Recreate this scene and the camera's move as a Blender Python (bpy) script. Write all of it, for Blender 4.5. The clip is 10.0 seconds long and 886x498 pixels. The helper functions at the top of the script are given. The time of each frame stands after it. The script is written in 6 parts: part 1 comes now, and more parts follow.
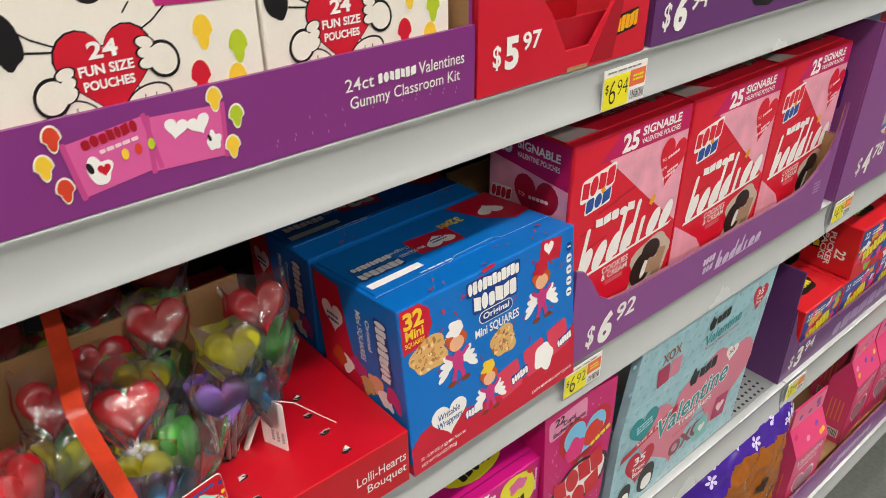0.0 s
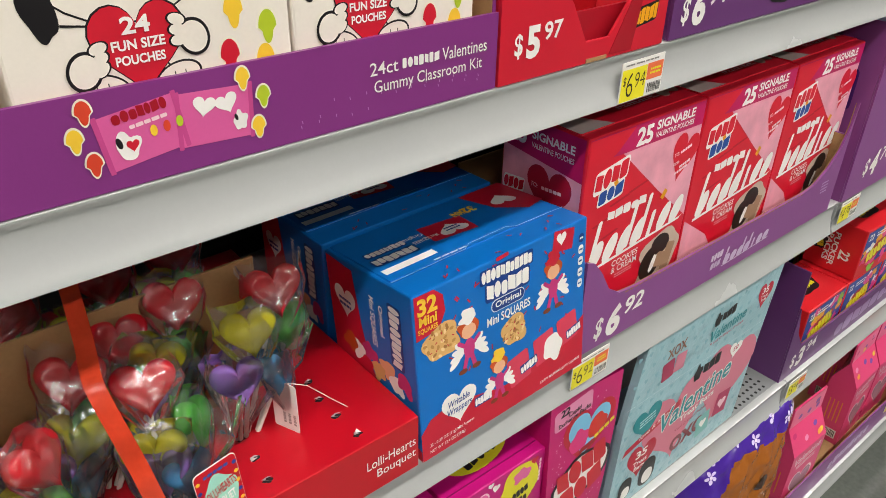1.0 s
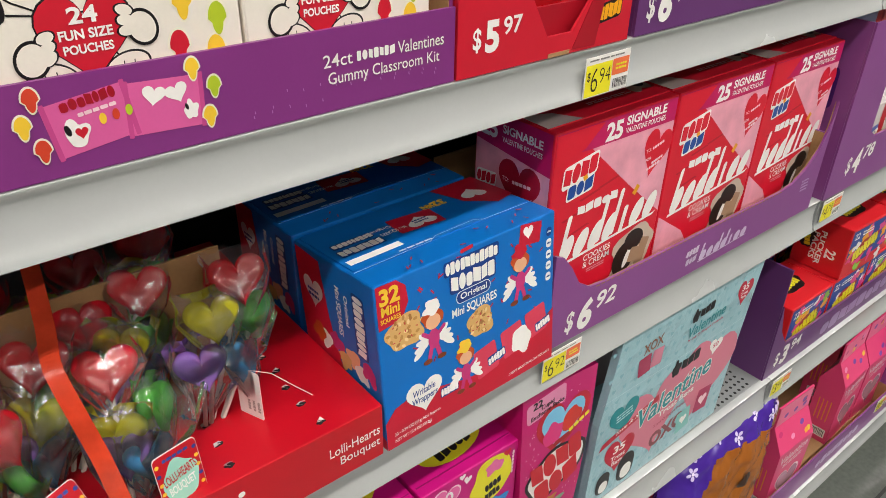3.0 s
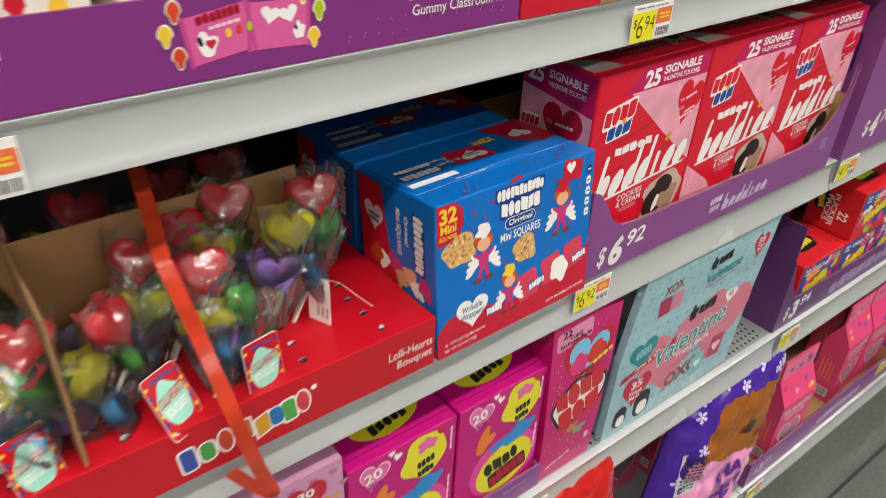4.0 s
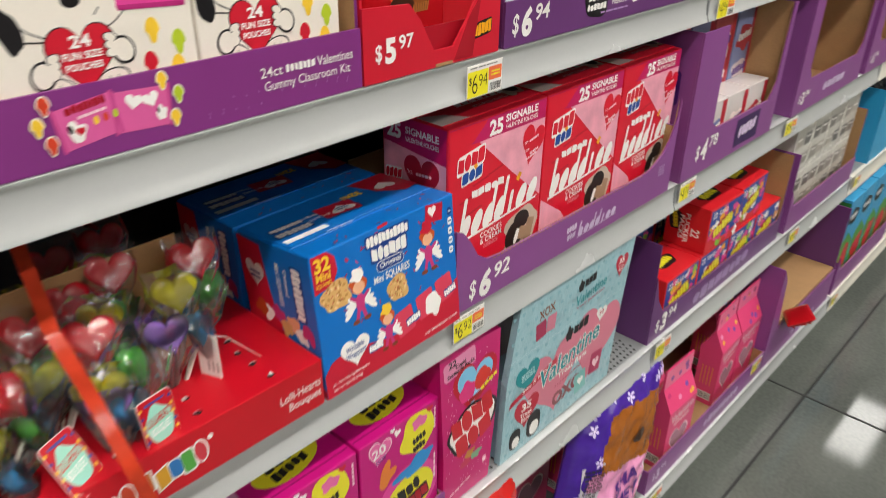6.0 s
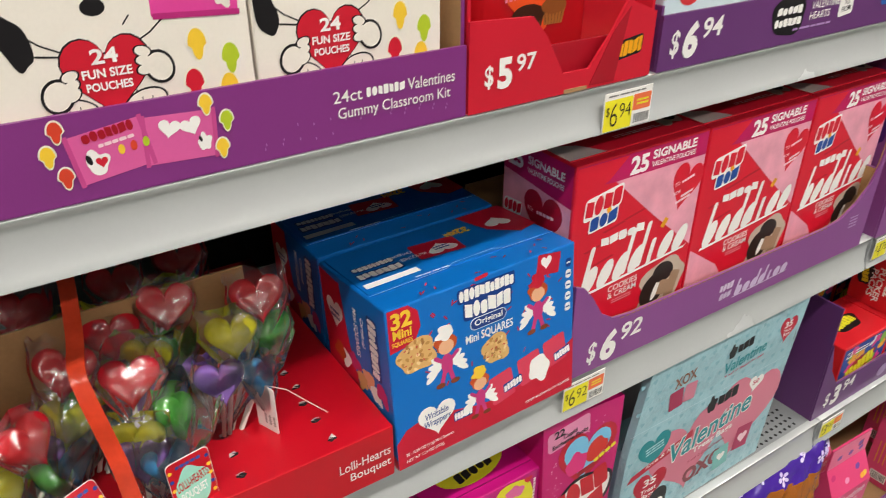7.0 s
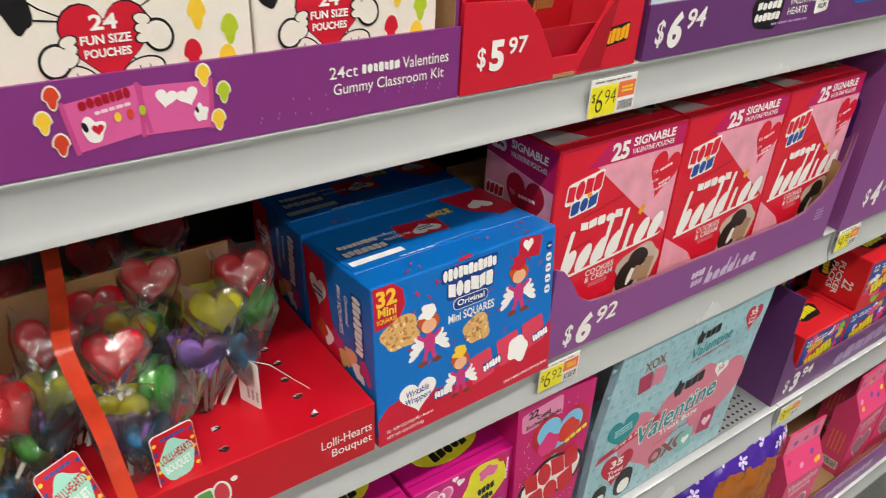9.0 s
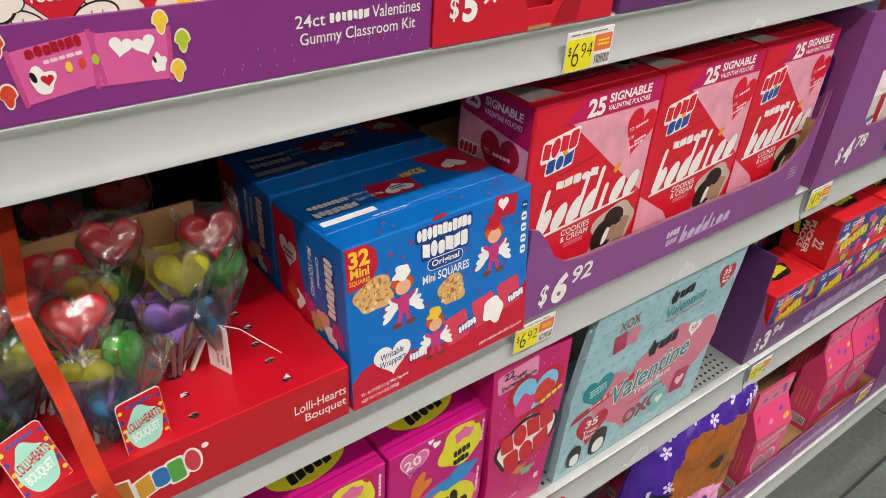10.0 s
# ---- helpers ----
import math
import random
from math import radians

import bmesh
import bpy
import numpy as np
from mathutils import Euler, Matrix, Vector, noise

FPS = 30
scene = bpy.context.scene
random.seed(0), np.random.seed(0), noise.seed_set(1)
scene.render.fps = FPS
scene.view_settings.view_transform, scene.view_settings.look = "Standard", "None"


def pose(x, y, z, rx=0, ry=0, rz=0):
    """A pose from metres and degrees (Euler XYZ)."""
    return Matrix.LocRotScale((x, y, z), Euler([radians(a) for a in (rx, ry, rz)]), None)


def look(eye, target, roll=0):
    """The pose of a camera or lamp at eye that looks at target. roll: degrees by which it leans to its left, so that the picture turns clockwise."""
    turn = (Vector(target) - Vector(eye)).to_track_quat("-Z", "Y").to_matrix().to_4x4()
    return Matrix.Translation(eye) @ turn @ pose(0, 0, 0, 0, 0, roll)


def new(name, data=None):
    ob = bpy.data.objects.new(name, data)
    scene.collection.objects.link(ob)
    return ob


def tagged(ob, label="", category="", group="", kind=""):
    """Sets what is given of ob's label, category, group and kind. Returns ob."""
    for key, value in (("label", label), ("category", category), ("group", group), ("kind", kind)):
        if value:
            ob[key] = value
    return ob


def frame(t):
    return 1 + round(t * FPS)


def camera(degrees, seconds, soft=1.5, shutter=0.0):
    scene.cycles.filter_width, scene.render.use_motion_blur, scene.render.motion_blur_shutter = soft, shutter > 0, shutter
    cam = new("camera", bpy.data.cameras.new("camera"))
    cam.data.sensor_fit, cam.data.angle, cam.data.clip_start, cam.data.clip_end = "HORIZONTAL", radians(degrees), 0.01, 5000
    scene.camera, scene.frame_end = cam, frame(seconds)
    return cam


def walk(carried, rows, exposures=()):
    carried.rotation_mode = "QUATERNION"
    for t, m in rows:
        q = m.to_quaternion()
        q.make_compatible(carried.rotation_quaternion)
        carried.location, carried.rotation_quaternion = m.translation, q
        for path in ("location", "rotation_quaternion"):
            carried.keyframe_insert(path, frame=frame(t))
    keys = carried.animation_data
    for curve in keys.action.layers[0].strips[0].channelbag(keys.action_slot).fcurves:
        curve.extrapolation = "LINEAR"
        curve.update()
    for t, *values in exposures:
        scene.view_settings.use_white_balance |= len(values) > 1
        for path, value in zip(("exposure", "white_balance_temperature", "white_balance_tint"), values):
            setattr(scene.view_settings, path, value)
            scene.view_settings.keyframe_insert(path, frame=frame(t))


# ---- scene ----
cam = camera(61.0, 10.0, soft=0.55, shutter=0.5)
PATH = [
    (0, (0.097, -0.401, 1.479), (1.204, 0.918, 0.462), -0.4),
    (0.5, (0.082, -0.398, 1.475), (1.19, 0.913, 0.449), 0.7),
    (1, (0.082, -0.396, 1.475), (1.189, 0.913, 0.446), 1.1),
    (1.5, (0.075, -0.397, 1.479), (1.183, 0.914, 0.453), 1.1),
    (2, (0.077, -0.406, 1.476), (1.188, 0.903, 0.449), 1.1),
    (3.3, (0.107, -0.431, 1.474), (1.177, 0.904, 0.438), 1.4),
    (3.5, (0.088, -0.425, 1.459), (1.13, 0.904, 0.387), 2.3),
    (4, (0.018, -0.463, 1.472), (1.077, 0.832, 0.376), 3.0),
    (4.5, (-0.129, -0.553, 1.505), (1.043, 0.674, 0.446), 2.5),
    (4.8, (-0.174, -0.607, 1.509), (1.129, 0.529, 0.503), 2.3),
    (5, (-0.178, -0.626, 1.509), (1.153, 0.506, 0.536), 1.9),
    (5.2, (-0.193, -0.623, 1.503), (1.156, 0.506, 0.552), 1.8),
    (6.3, (0.09, -0.51, 1.501), (1.306, 0.75, 0.536), 0.5),
    (6.5, (0.127, -0.493, 1.505), (1.272, 0.832, 0.54), 0.4),
    (7, (0.137, -0.468, 1.492), (1.091, 0.984, 0.501), 0.1),
    (7.5, (0.127, -0.459, 1.486), (1.057, 0.982, 0.458), 0.1),
    (8, (0.13, -0.478, 1.499), (1.123, 0.973, 0.547), -0.4),
    (8.5, (0.103, -0.471, 1.486), (1.111, 0.956, 0.513), 2.0),
    (9, (0.115, -0.464, 1.49), (1.141, 0.917, 0.47), 3.1),
    (9.5, (0.13, -0.456, 1.478), (1.188, 0.863, 0.409), 3.7),
    (10, (0.121, -0.455, 1.476), (1.181, 0.843, 0.384), 3.9),
]
walk(cam, [(t, look(eye, target, roll)) for t, eye, target, roll in PATH])

# ---- world and light ----
world = bpy.data.worlds.new("store_air")
world.use_nodes = True
world.node_tree.nodes["Background"].inputs[0].default_value = (0.9, 0.95, 1.0, 1)
world.node_tree.nodes["Background"].inputs[1].default_value = 0.25
scene.world = world


def area_lamp(name, loc, size_x, size_y, watts, rgb):
    lamp = bpy.data.lights.new(name, "AREA")
    lamp.shape, lamp.size, lamp.size_y, lamp.energy, lamp.color = "RECTANGLE", size_x, size_y, watts, rgb
    ob = new(name, lamp)
    ob.matrix_basis = pose(*loc)
    return ob


for lamp_y, lamp_watts in ((-4.2, 175), (-1.6, 220), (1.0, 165)):
    area_lamp("strip_lamp", (1.8, lamp_y, 4.28), 11.0, 0.2, lamp_watts, (1.0, 0.955, 0.895))


# ---- materials ----
def lin(hexa):
    vals = [int(hexa[i:i + 2], 16) / 255 for i in (0, 2, 4)]
    return tuple(v / 12.92 if v <= 0.04045 else ((v + 0.055) / 1.055) ** 2.4 for v in vals)


MATS = {}


def base_mat(name):
    m = bpy.data.materials.new(name)
    m.use_nodes = True
    nt = m.node_tree
    return m, nt, nt.nodes["Principled BSDF"]


def surface(name, hexa, rough=0.45, metal=0.0, vary=0.12, grain=0.06, scale=14.0, fine=260.0, bump=0.05, coat=0.0, warp=2.0):
    """A worn surface: broad stains and fine grain in colour, roughness and relief."""
    if name in MATS:
        return MATS[name]
    m, nt, b = base_mat(name)
    N, L = nt.nodes, nt.links
    tc = N.new("ShaderNodeTexCoord")
    n1, n2 = N.new("ShaderNodeTexNoise"), N.new("ShaderNodeTexNoise")
    n1.inputs["Scale"].default_value, n1.inputs["Detail"].default_value = scale, 5
    n2.inputs["Scale"].default_value, n2.inputs["Detail"].default_value = fine, 3
    for n in (n1, n2):
        L.new(tc.outputs["Object"], n.inputs["Vector"])
    c = lin(hexa)
    r1 = N.new("ShaderNodeMapRange")
    r1.inputs["To Min"].default_value, r1.inputs["To Max"].default_value = 1 - vary, 1 + vary
    r2 = N.new("ShaderNodeMapRange")
    r2.inputs["To Min"].default_value, r2.inputs["To Max"].default_value = 1 - grain, 1 + grain
    L.new(n1.outputs["Fac"], r1.inputs["Value"])
    L.new(n2.outputs["Fac"], r2.inputs["Value"])
    mul = N.new("ShaderNodeMath")
    mul.operation = "MULTIPLY"
    L.new(r1.outputs[0], mul.inputs[0])
    L.new(r2.outputs[0], mul.inputs[1])
    vm = N.new("ShaderNodeVectorMath")
    vm.operation = "SCALE"
    vm.inputs[0].default_value = c
    L.new(mul.outputs[0], vm.inputs["Scale"])
    L.new(vm.outputs["Vector"], b.inputs["Base Color"])
    rr = N.new("ShaderNodeMapRange")
    rr.inputs["To Min"].default_value, rr.inputs["To Max"].default_value = max(0.02, rough - 0.08), rough + 0.08
    L.new(n1.outputs["Fac"], rr.inputs["Value"])
    L.new(rr.outputs[0], b.inputs["Roughness"])
    b.inputs["Metallic"].default_value = metal
    b.inputs["Coat Weight"].default_value = coat
    b.inputs["Coat Roughness"].default_value = 0.12
    if bump:
        bp = N.new("ShaderNodeBump")
        bp.inputs["Strength"].default_value, bp.inputs["Distance"].default_value = bump, 0.001
        wide = N.new("ShaderNodeMath")
        wide.operation, wide.inputs[1].default_value = "MULTIPLY_ADD", warp
        L.new(n1.outputs["Fac"], wide.inputs[0])
        L.new(n2.outputs["Fac"], wide.inputs[2])
        L.new(wide.outputs[0], bp.inputs["Height"])
        L.new(bp.outputs[0], b.inputs["Normal"])
    MATS[name] = m
    return m


def ink(hexa, rough=0.33):
    """Printed card of one colour."""
    return surface("print_" + hexa, hexa, rough, vary=0.07, grain=0.03, scale=11, fine=420, bump=0.04, warp=14.0)


def gloss(hexa):
    return surface("film_" + hexa, hexa, 0.2, vary=0.06, grain=0.03, scale=12, fine=120, bump=0.12)


def candy(name, hexa, see=0.22):
    """Boiled sugar: light passes into and through it, with a wet gloss."""
    m, nt, b = base_mat(name)
    N, L = nt.nodes, nt.links
    c = lin(hexa)
    b.inputs["Base Color"].default_value = (*c, 1)
    b.inputs["Roughness"].default_value = 0.12
    b.inputs["Coat Weight"].default_value = 0.7
    b.inputs["Coat Roughness"].default_value = 0.05
    tc, n, n2, bp = N.new("ShaderNodeTexCoord"), N.new("ShaderNodeTexNoise"), N.new("ShaderNodeTexNoise"), N.new("ShaderNodeBump")
    n.inputs["Scale"].default_value, n2.inputs["Scale"].default_value = 70, 45
    bp.inputs["Strength"].default_value, bp.inputs["Distance"].default_value = 0.3, 0.002
    L.new(tc.outputs["Object"], n.inputs["Vector"])
    L.new(tc.outputs["Object"], n2.inputs["Vector"])
    L.new(n.outputs["Fac"], bp.inputs["Height"])
    L.new(bp.outputs[0], b.inputs["Normal"])
    tl, clear = N.new("ShaderNodeBsdfTranslucent"), N.new("ShaderNodeBsdfTransparent")
    mix, mix2, cloud = N.new("ShaderNodeMixShader"), N.new("ShaderNodeMixShader"), N.new("ShaderNodeMapRange")
    tl.inputs[0].default_value = (*(min(1, v * 1.25 + 0.05) for v in c), 1)
    clear.inputs[0].default_value = (*(min(1, v ** 0.5 * 0.97) for v in c), 1)
    mix.inputs[0].default_value = 0.42
    cloud.inputs["From Min"].default_value, cloud.inputs["From Max"].default_value = 0.3, 0.7
    cloud.inputs["To Min"].default_value, cloud.inputs["To Max"].default_value = see, see + 0.28
    L.new(n2.outputs["Fac"], cloud.inputs["Value"])
    L.new(cloud.outputs[0], mix2.inputs[0])
    L.new(b.outputs[0], mix.inputs[1])
    L.new(tl.outputs[0], mix.inputs[2])
    L.new(mix.outputs[0], mix2.inputs[1])
    L.new(clear.outputs[0], mix2.inputs[2])
    L.new(mix2.outputs[0], N["Material Output"].inputs[0])
    return m


def film_mat():
    """Clear cellophane: see-through with crumpled gloss."""
    m, nt, b = base_mat("cellophane")
    N, L = nt.nodes, nt.links
    tr, gl, mix, fr = N.new("ShaderNodeBsdfTransparent"), N.new("ShaderNodeBsdfGlossy"), N.new("ShaderNodeMixShader"), N.new("ShaderNodeFresnel")
    tr.inputs[0].default_value = (0.995, 0.995, 0.995, 1)
    gl.inputs["Roughness"].default_value = 0.13
    fr.inputs["IOR"].default_value = 1.65
    tc, n, bp = N.new("ShaderNodeTexCoord"), N.new("ShaderNodeTexNoise"), N.new("ShaderNodeBump")
    n.noise_type = "RIDGED_MULTIFRACTAL"
    n.inputs["Scale"].default_value, n.inputs["Detail"].default_value, n.inputs["Distortion"].default_value = 22, 2.5, 0.8
    bp.inputs["Strength"].default_value, bp.inputs["Distance"].default_value = 0.9, 0.01
    L.new(tc.outputs["Object"], n.inputs["Vector"])
    L.new(n.outputs["Fac"], bp.inputs["Height"])
    L.new(bp.outputs[0], gl.inputs["Normal"])
    L.new(bp.outputs[0], fr.inputs["Normal"])
    L.new(fr.outputs[0], mix.inputs[0])
    L.new(tr.outputs[0], mix.inputs[1])
    L.new(gl.outputs[0], mix.inputs[2])
    # a thin milky haze from creases and handling
    haze, mix2 = N.new("ShaderNodeBsdfDiffuse"), N.new("ShaderNodeMixShader")
    haze.inputs[0].default_value = (0.9, 0.9, 0.9, 1)
    n3, amt = N.new("ShaderNodeTexNoise"), N.new("ShaderNodeMapRange")
    n3.inputs["Scale"].default_value, n3.inputs["Detail"].default_value = 60, 3
    amt.inputs["From Min"].default_value, amt.inputs["From Max"].default_value = 0.4, 0.75
    amt.inputs["To Min"].default_value, amt.inputs["To Max"].default_value = 0.008, 0.07
    L.new(tc.outputs["Object"], n3.inputs["Vector"])
    L.new(n3.outputs["Fac"], amt.inputs["Value"])
    L.new(amt.outputs[0], mix2.inputs[0])
    L.new(mix.outputs[0], mix2.inputs[1])
    L.new(haze.outputs[0], mix2.inputs[2])
    L.new(mix2.outputs[0], N["Material Output"].inputs[0])
    N.remove(b)
    return m


def concrete_mat():
    m, nt, b = base_mat("polished_concrete")
    N, L = nt.nodes, nt.links
    tc, n1, n2, ramp = N.new("ShaderNodeTexCoord"), N.new("ShaderNodeTexNoise"), N.new("ShaderNodeTexNoise"), N.new("ShaderNodeValToRGB")
    n1.inputs["Scale"].default_value, n1.inputs["Detail"].default_value = 2.2, 8
    n2.inputs["Scale"].default_value, n2.inputs["Detail"].default_value = 90, 4
    ad = N.new("ShaderNodeMix")
    ad.inputs[0].default_value = 0.35
    L.new(tc.outputs["Object"], n1.inputs["Vector"])
    L.new(tc.outputs["Object"], n2.inputs["Vector"])
    L.new(n1.outputs["Fac"], ad.inputs[2])
    L.new(n2.outputs["Fac"], ad.inputs[3])
    ramp.color_ramp.elements[0].position, ramp.color_ramp.elements[0].color = 0.3, (*lin("505450"), 1)
    ramp.color_ramp.elements[1].position, ramp.color_ramp.elements[1].color = 0.72, (*lin("70746e"), 1)
    L.new(ad.outputs[0], ramp.inputs[0])
    L.new(ramp.outputs[0], b.inputs["Base Color"])
    rr = N.new("ShaderNodeMapRange")
    rr.inputs["To Min"].default_value, rr.inputs["To Max"].default_value = 0.03, 0.1
    L.new(n1.outputs["Fac"], rr.inputs["Value"])
    L.new(rr.outputs[0], b.inputs["Roughness"])
    return m


WHITE, INKBLACK = ink("f4f1ec"), ink("1c1a1c")
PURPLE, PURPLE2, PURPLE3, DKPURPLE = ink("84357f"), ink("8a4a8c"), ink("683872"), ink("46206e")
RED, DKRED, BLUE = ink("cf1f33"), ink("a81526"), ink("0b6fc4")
KRAFT = surface("kraft_board", "a98258", 0.8, vary=0.15, grain=0.12, scale=30, fine=300, bump=0.15)
PALERAIL = surface("pale_rail", "e4e0d2", 0.3, vary=0.05, grain=0.02, scale=6, bump=0.01)
RAIL = surface("painted_rail", "c8cac9", 0.24, 0.2, vary=0.05, grain=0.02, scale=6, bump=0.01)
DECK = surface("painted_deck", "8d8f90", 0.4, vary=0.06, scale=8, bump=0.02)
BACKING = surface("dark_back_panel", "3a393b", 0.6)
CONCRETE = concrete_mat()
PAINT = surface("white_wall_paint", "d9d8d2", 0.7, scale=2)
CEILING = surface("ceiling_paint", "d0d2d0", 0.8, scale=2)
FILM = film_mat()


# ---- building helpers ----
def thing(name, label, category, loc=(0, 0, 0), rz=0.0, group="", kind=""):
    ob = new(name)
    ob.empty_display_size = 0.02
    ob.matrix_basis = pose(*loc, 0, 0, rz)
    return tagged(ob, label, category, group, kind)


def part(name, bm, mat, parent=None, label="", smooth=False):
    me = bpy.data.meshes.new(name)
    bm.to_mesh(me)
    bm.free()
    if smooth:
        me.polygons.foreach_set("use_smooth", [True] * len(me.polygons))
    for one in (mat if isinstance(mat, (list, tuple)) else [mat]):
        me.materials.append(one)
    ob = new(name, me)
    ob.parent = parent
    return tagged(ob, label)


def solid(x0, x1, y0, y1, z0, z1, bevel=0.0015, segments=2):
    bm = bmesh.new()
    bmesh.ops.create_cube(bm, size=1)
    for v in bm.verts:
        v.co = Vector((x0 + (v.co.x + 0.5) * (x1 - x0), y0 + (v.co.y + 0.5) * (y1 - y0), z0 + (v.co.z + 0.5) * (z1 - z0)))
    if bevel:
        bmesh.ops.bevel(bm, geom=bm.edges[:], offset=bevel, segments=segments, affect="EDGES", profile=0.5)
    return bm


def sweep_x(profile, x0, x1, bevel=0.0):
    """A closed (y, z) outline drawn out along x."""
    bm = bmesh.new()
    a = [bm.verts.new((x0, y, z)) for y, z in profile]
    b = [bm.verts.new((x1, y, z)) for y, z in profile]
    n = len(profile)
    for i in range(n):
        bm.faces.new((a[i], a[(i + 1) % n], b[(i + 1) % n], b[i]))
    bm.faces.new(a[::-1])
    bm.faces.new(b)
    bmesh.ops.recalc_face_normals(bm, faces=bm.faces[:])
    return bm


def sheet(outline, thick, o=(0, 0, 0), u=(1, 0, 0), v=(0, 0, 1)):
    """A board cut to a 2D outline, from its front face back by its thickness."""
    o, u, v = Vector(o), Vector(u), Vector(v)
    n = u.cross(v).normalized()
    bm = bmesh.new()
    f = [bm.verts.new(o + u * p + v * q) for p, q in outline]
    r = [bm.verts.new(o + u * p + v * q - n * thick) for p, q in outline]
    k = len(outline)
    bm.faces.new(f)
    bm.faces.new(r[::-1])
    for i in range(k):
        bm.faces.new((f[(i + 1) % k], f[i], r[i], r[(i + 1) % k]))
    bmesh.ops.recalc_face_normals(bm, faces=bm.faces[:])
    return bm


class Face:
    """A flat side of a thing, with u to the right and v up from its corner o."""

    def __init__(self, parent, o, u=(1, 0, 0), v=(0, 0, 1)):
        self.parent, self.o, self.u, self.v = parent, Vector(o), Vector(u).normalized(), Vector(v).normalized()
        self.n, self.prints, self.su, self.sv = self.u.cross(self.v).normalized(), 0, 1.0, 1.0

    def at(self, p, q, layer):
        return self.o + self.u * (p * self.su) + self.v * (q * self.sv) + self.n * (0.00018 * layer + 0.0001)


def decal(face, name, loops, mat, layer=1, label=""):
    """Print on a face: flat ink shapes, each a loop of (u, v)."""
    # each print a hair above the one before, so that none share a plane
    face.prints = (face.prints + 1) % 14
    layer += 0.009 * face.prints
    verts, faces = [], []
    for loop in loops:
        faces.append(list(range(len(verts), len(verts) + len(loop))))
        verts += [face.at(p, q, layer) for p, q in loop]
    me = bpy.data.meshes.new(name)
    me.from_pydata(verts, [], faces)
    me.materials.append(mat)
    ob = new(name, me)
    ob.parent = face.parent
    return tagged(ob, label)


def turn(p, q, deg):
    c, s = math.cos(radians(deg)), math.sin(radians(deg))
    return p * c - q * s, p * s + q * c


def moved(loop, uc, vc, rot=0):
    return [(uc + a, vc + b) for a, b in (turn(p, q, rot) for p, q in loop)]


def ell(uc, vc, a, b, rot=0, n=28):
    return moved([(a * math.cos(2 * math.pi * i / n), b * math.sin(2 * math.pi * i / n)) for i in range(n)], uc, vc, rot)


def rrect(uc, vc, w, h, r=0.002, rot=0, n=4):
    r = min(r, w / 2, h / 2)
    pts = []
    for k, (sx, sy) in enumerate(((1, 1), (-1, 1), (-1, -1), (1, -1))):
        for i in range(n + 1):
            a = math.pi / 2 * (k + i / n)
            pts.append((sx * (w / 2 - r) + r * math.cos(a), sy * (h / 2 - r) + r * math.sin(a)))
    return moved(pts, uc, vc, rot)


def heart(uc, vc, w, h, rot=0, n=36):
    pts = []
    for i in range(n):
        t = 2 * math.pi * i / n
        pts.append((w / 2 * math.sin(t) ** 3, h / 2 * (13 * math.cos(t) - 5 * math.cos(2 * t) - 2 * math.cos(3 * t) - math.cos(4 * t) + 2.5) / 14.5))
    return moved(pts, uc, vc, rot)


def blob(uc, vc, a, b, seed, rough=0.2, rot=0, n=30):
    rnd = random.Random(seed)
    ph = [(rnd.uniform(0, 6.28), rnd.uniform(0.3, 1)) for _ in range(4)]
    pts = []
    for i in range(n):
        t = 2 * math.pi * i / n
        k = 1 + rough * sum(w * math.sin((j + 2) * t + p) for j, (p, w) in enumerate(ph)) / 2
        pts.append((a * k * math.cos(t), b * k * math.sin(t)))
    return moved(pts, uc, vc, rot)


def figure(uc, vc, a, b, rot=0):
    """A small gummy outline: a wide top on a narrow body."""
    pts = []
    for i in range(24):
        t = 2 * math.pi * i / 24
        k = 1.0 if math.sin(t) > -0.1 else 0.62
        pts.append((a * k * math.cos(t), b * math.sin(t)))
    return moved(pts, uc, vc, rot)


def block(kind, w, h):
    """One plain block of a brand mark: a slab, a disc or a slanted slab."""
    a, b, k = w / 2, h / 2, h * 0.14
    return {
        "o": [ell(0, 0, a, b, n=20)],
        "s": [rrect(0, 0, w, h, w * 0.25, n=3)],
        "t": [rrect(0, -h * 0.08, w, h * 0.84, w * 0.4, n=4)],
        "z": [[(-a, -b), (a, -b + k), (a, b), (-a, b - k)]],
        "y": [[(-a, -b + k), (a, -b), (a, b - k), (-a, b)]],
    }[kind]


def wordmark(face, uc, vc, w, h, n, mat, layer=3, rot=0, slant=0.0, seed=1, gap=0.1, edge=None, name="logo_block"):
    """A brand mark as plain notched blocks in its colours; edge: a darker ground behind it."""
    rnd = random.Random(seed)
    if edge:
        decal(face, "logo_ground", [moved([(p + slant * q, q) for p, q in rrect(0, 0, w * 1.05, h * 1.2, h * 0.22)], uc, vc, rot)], edge, layer - 1)
    widths = [rnd.uniform(0.82, 1.15) for _ in range(n)]
    x, last = -w / 2, ""
    for k in range(n):
        step = w * widths[k] / sum(widths)
        kind = rnd.choice([c for c in "ostzy" if c != last])
        last = kind
        m = mat[k % len(mat)] if isinstance(mat, (list, tuple)) else mat
        for loop in block(kind, step * (1 - gap), h * rnd.uniform(0.92, 1.0)):
            loop = [(p + x + step / 2, q) for p, q in loop]
            decal(face, name, [moved([(p + slant * q, q) for p, q in loop], uc, vc, rot)], m, layer)
        x += step


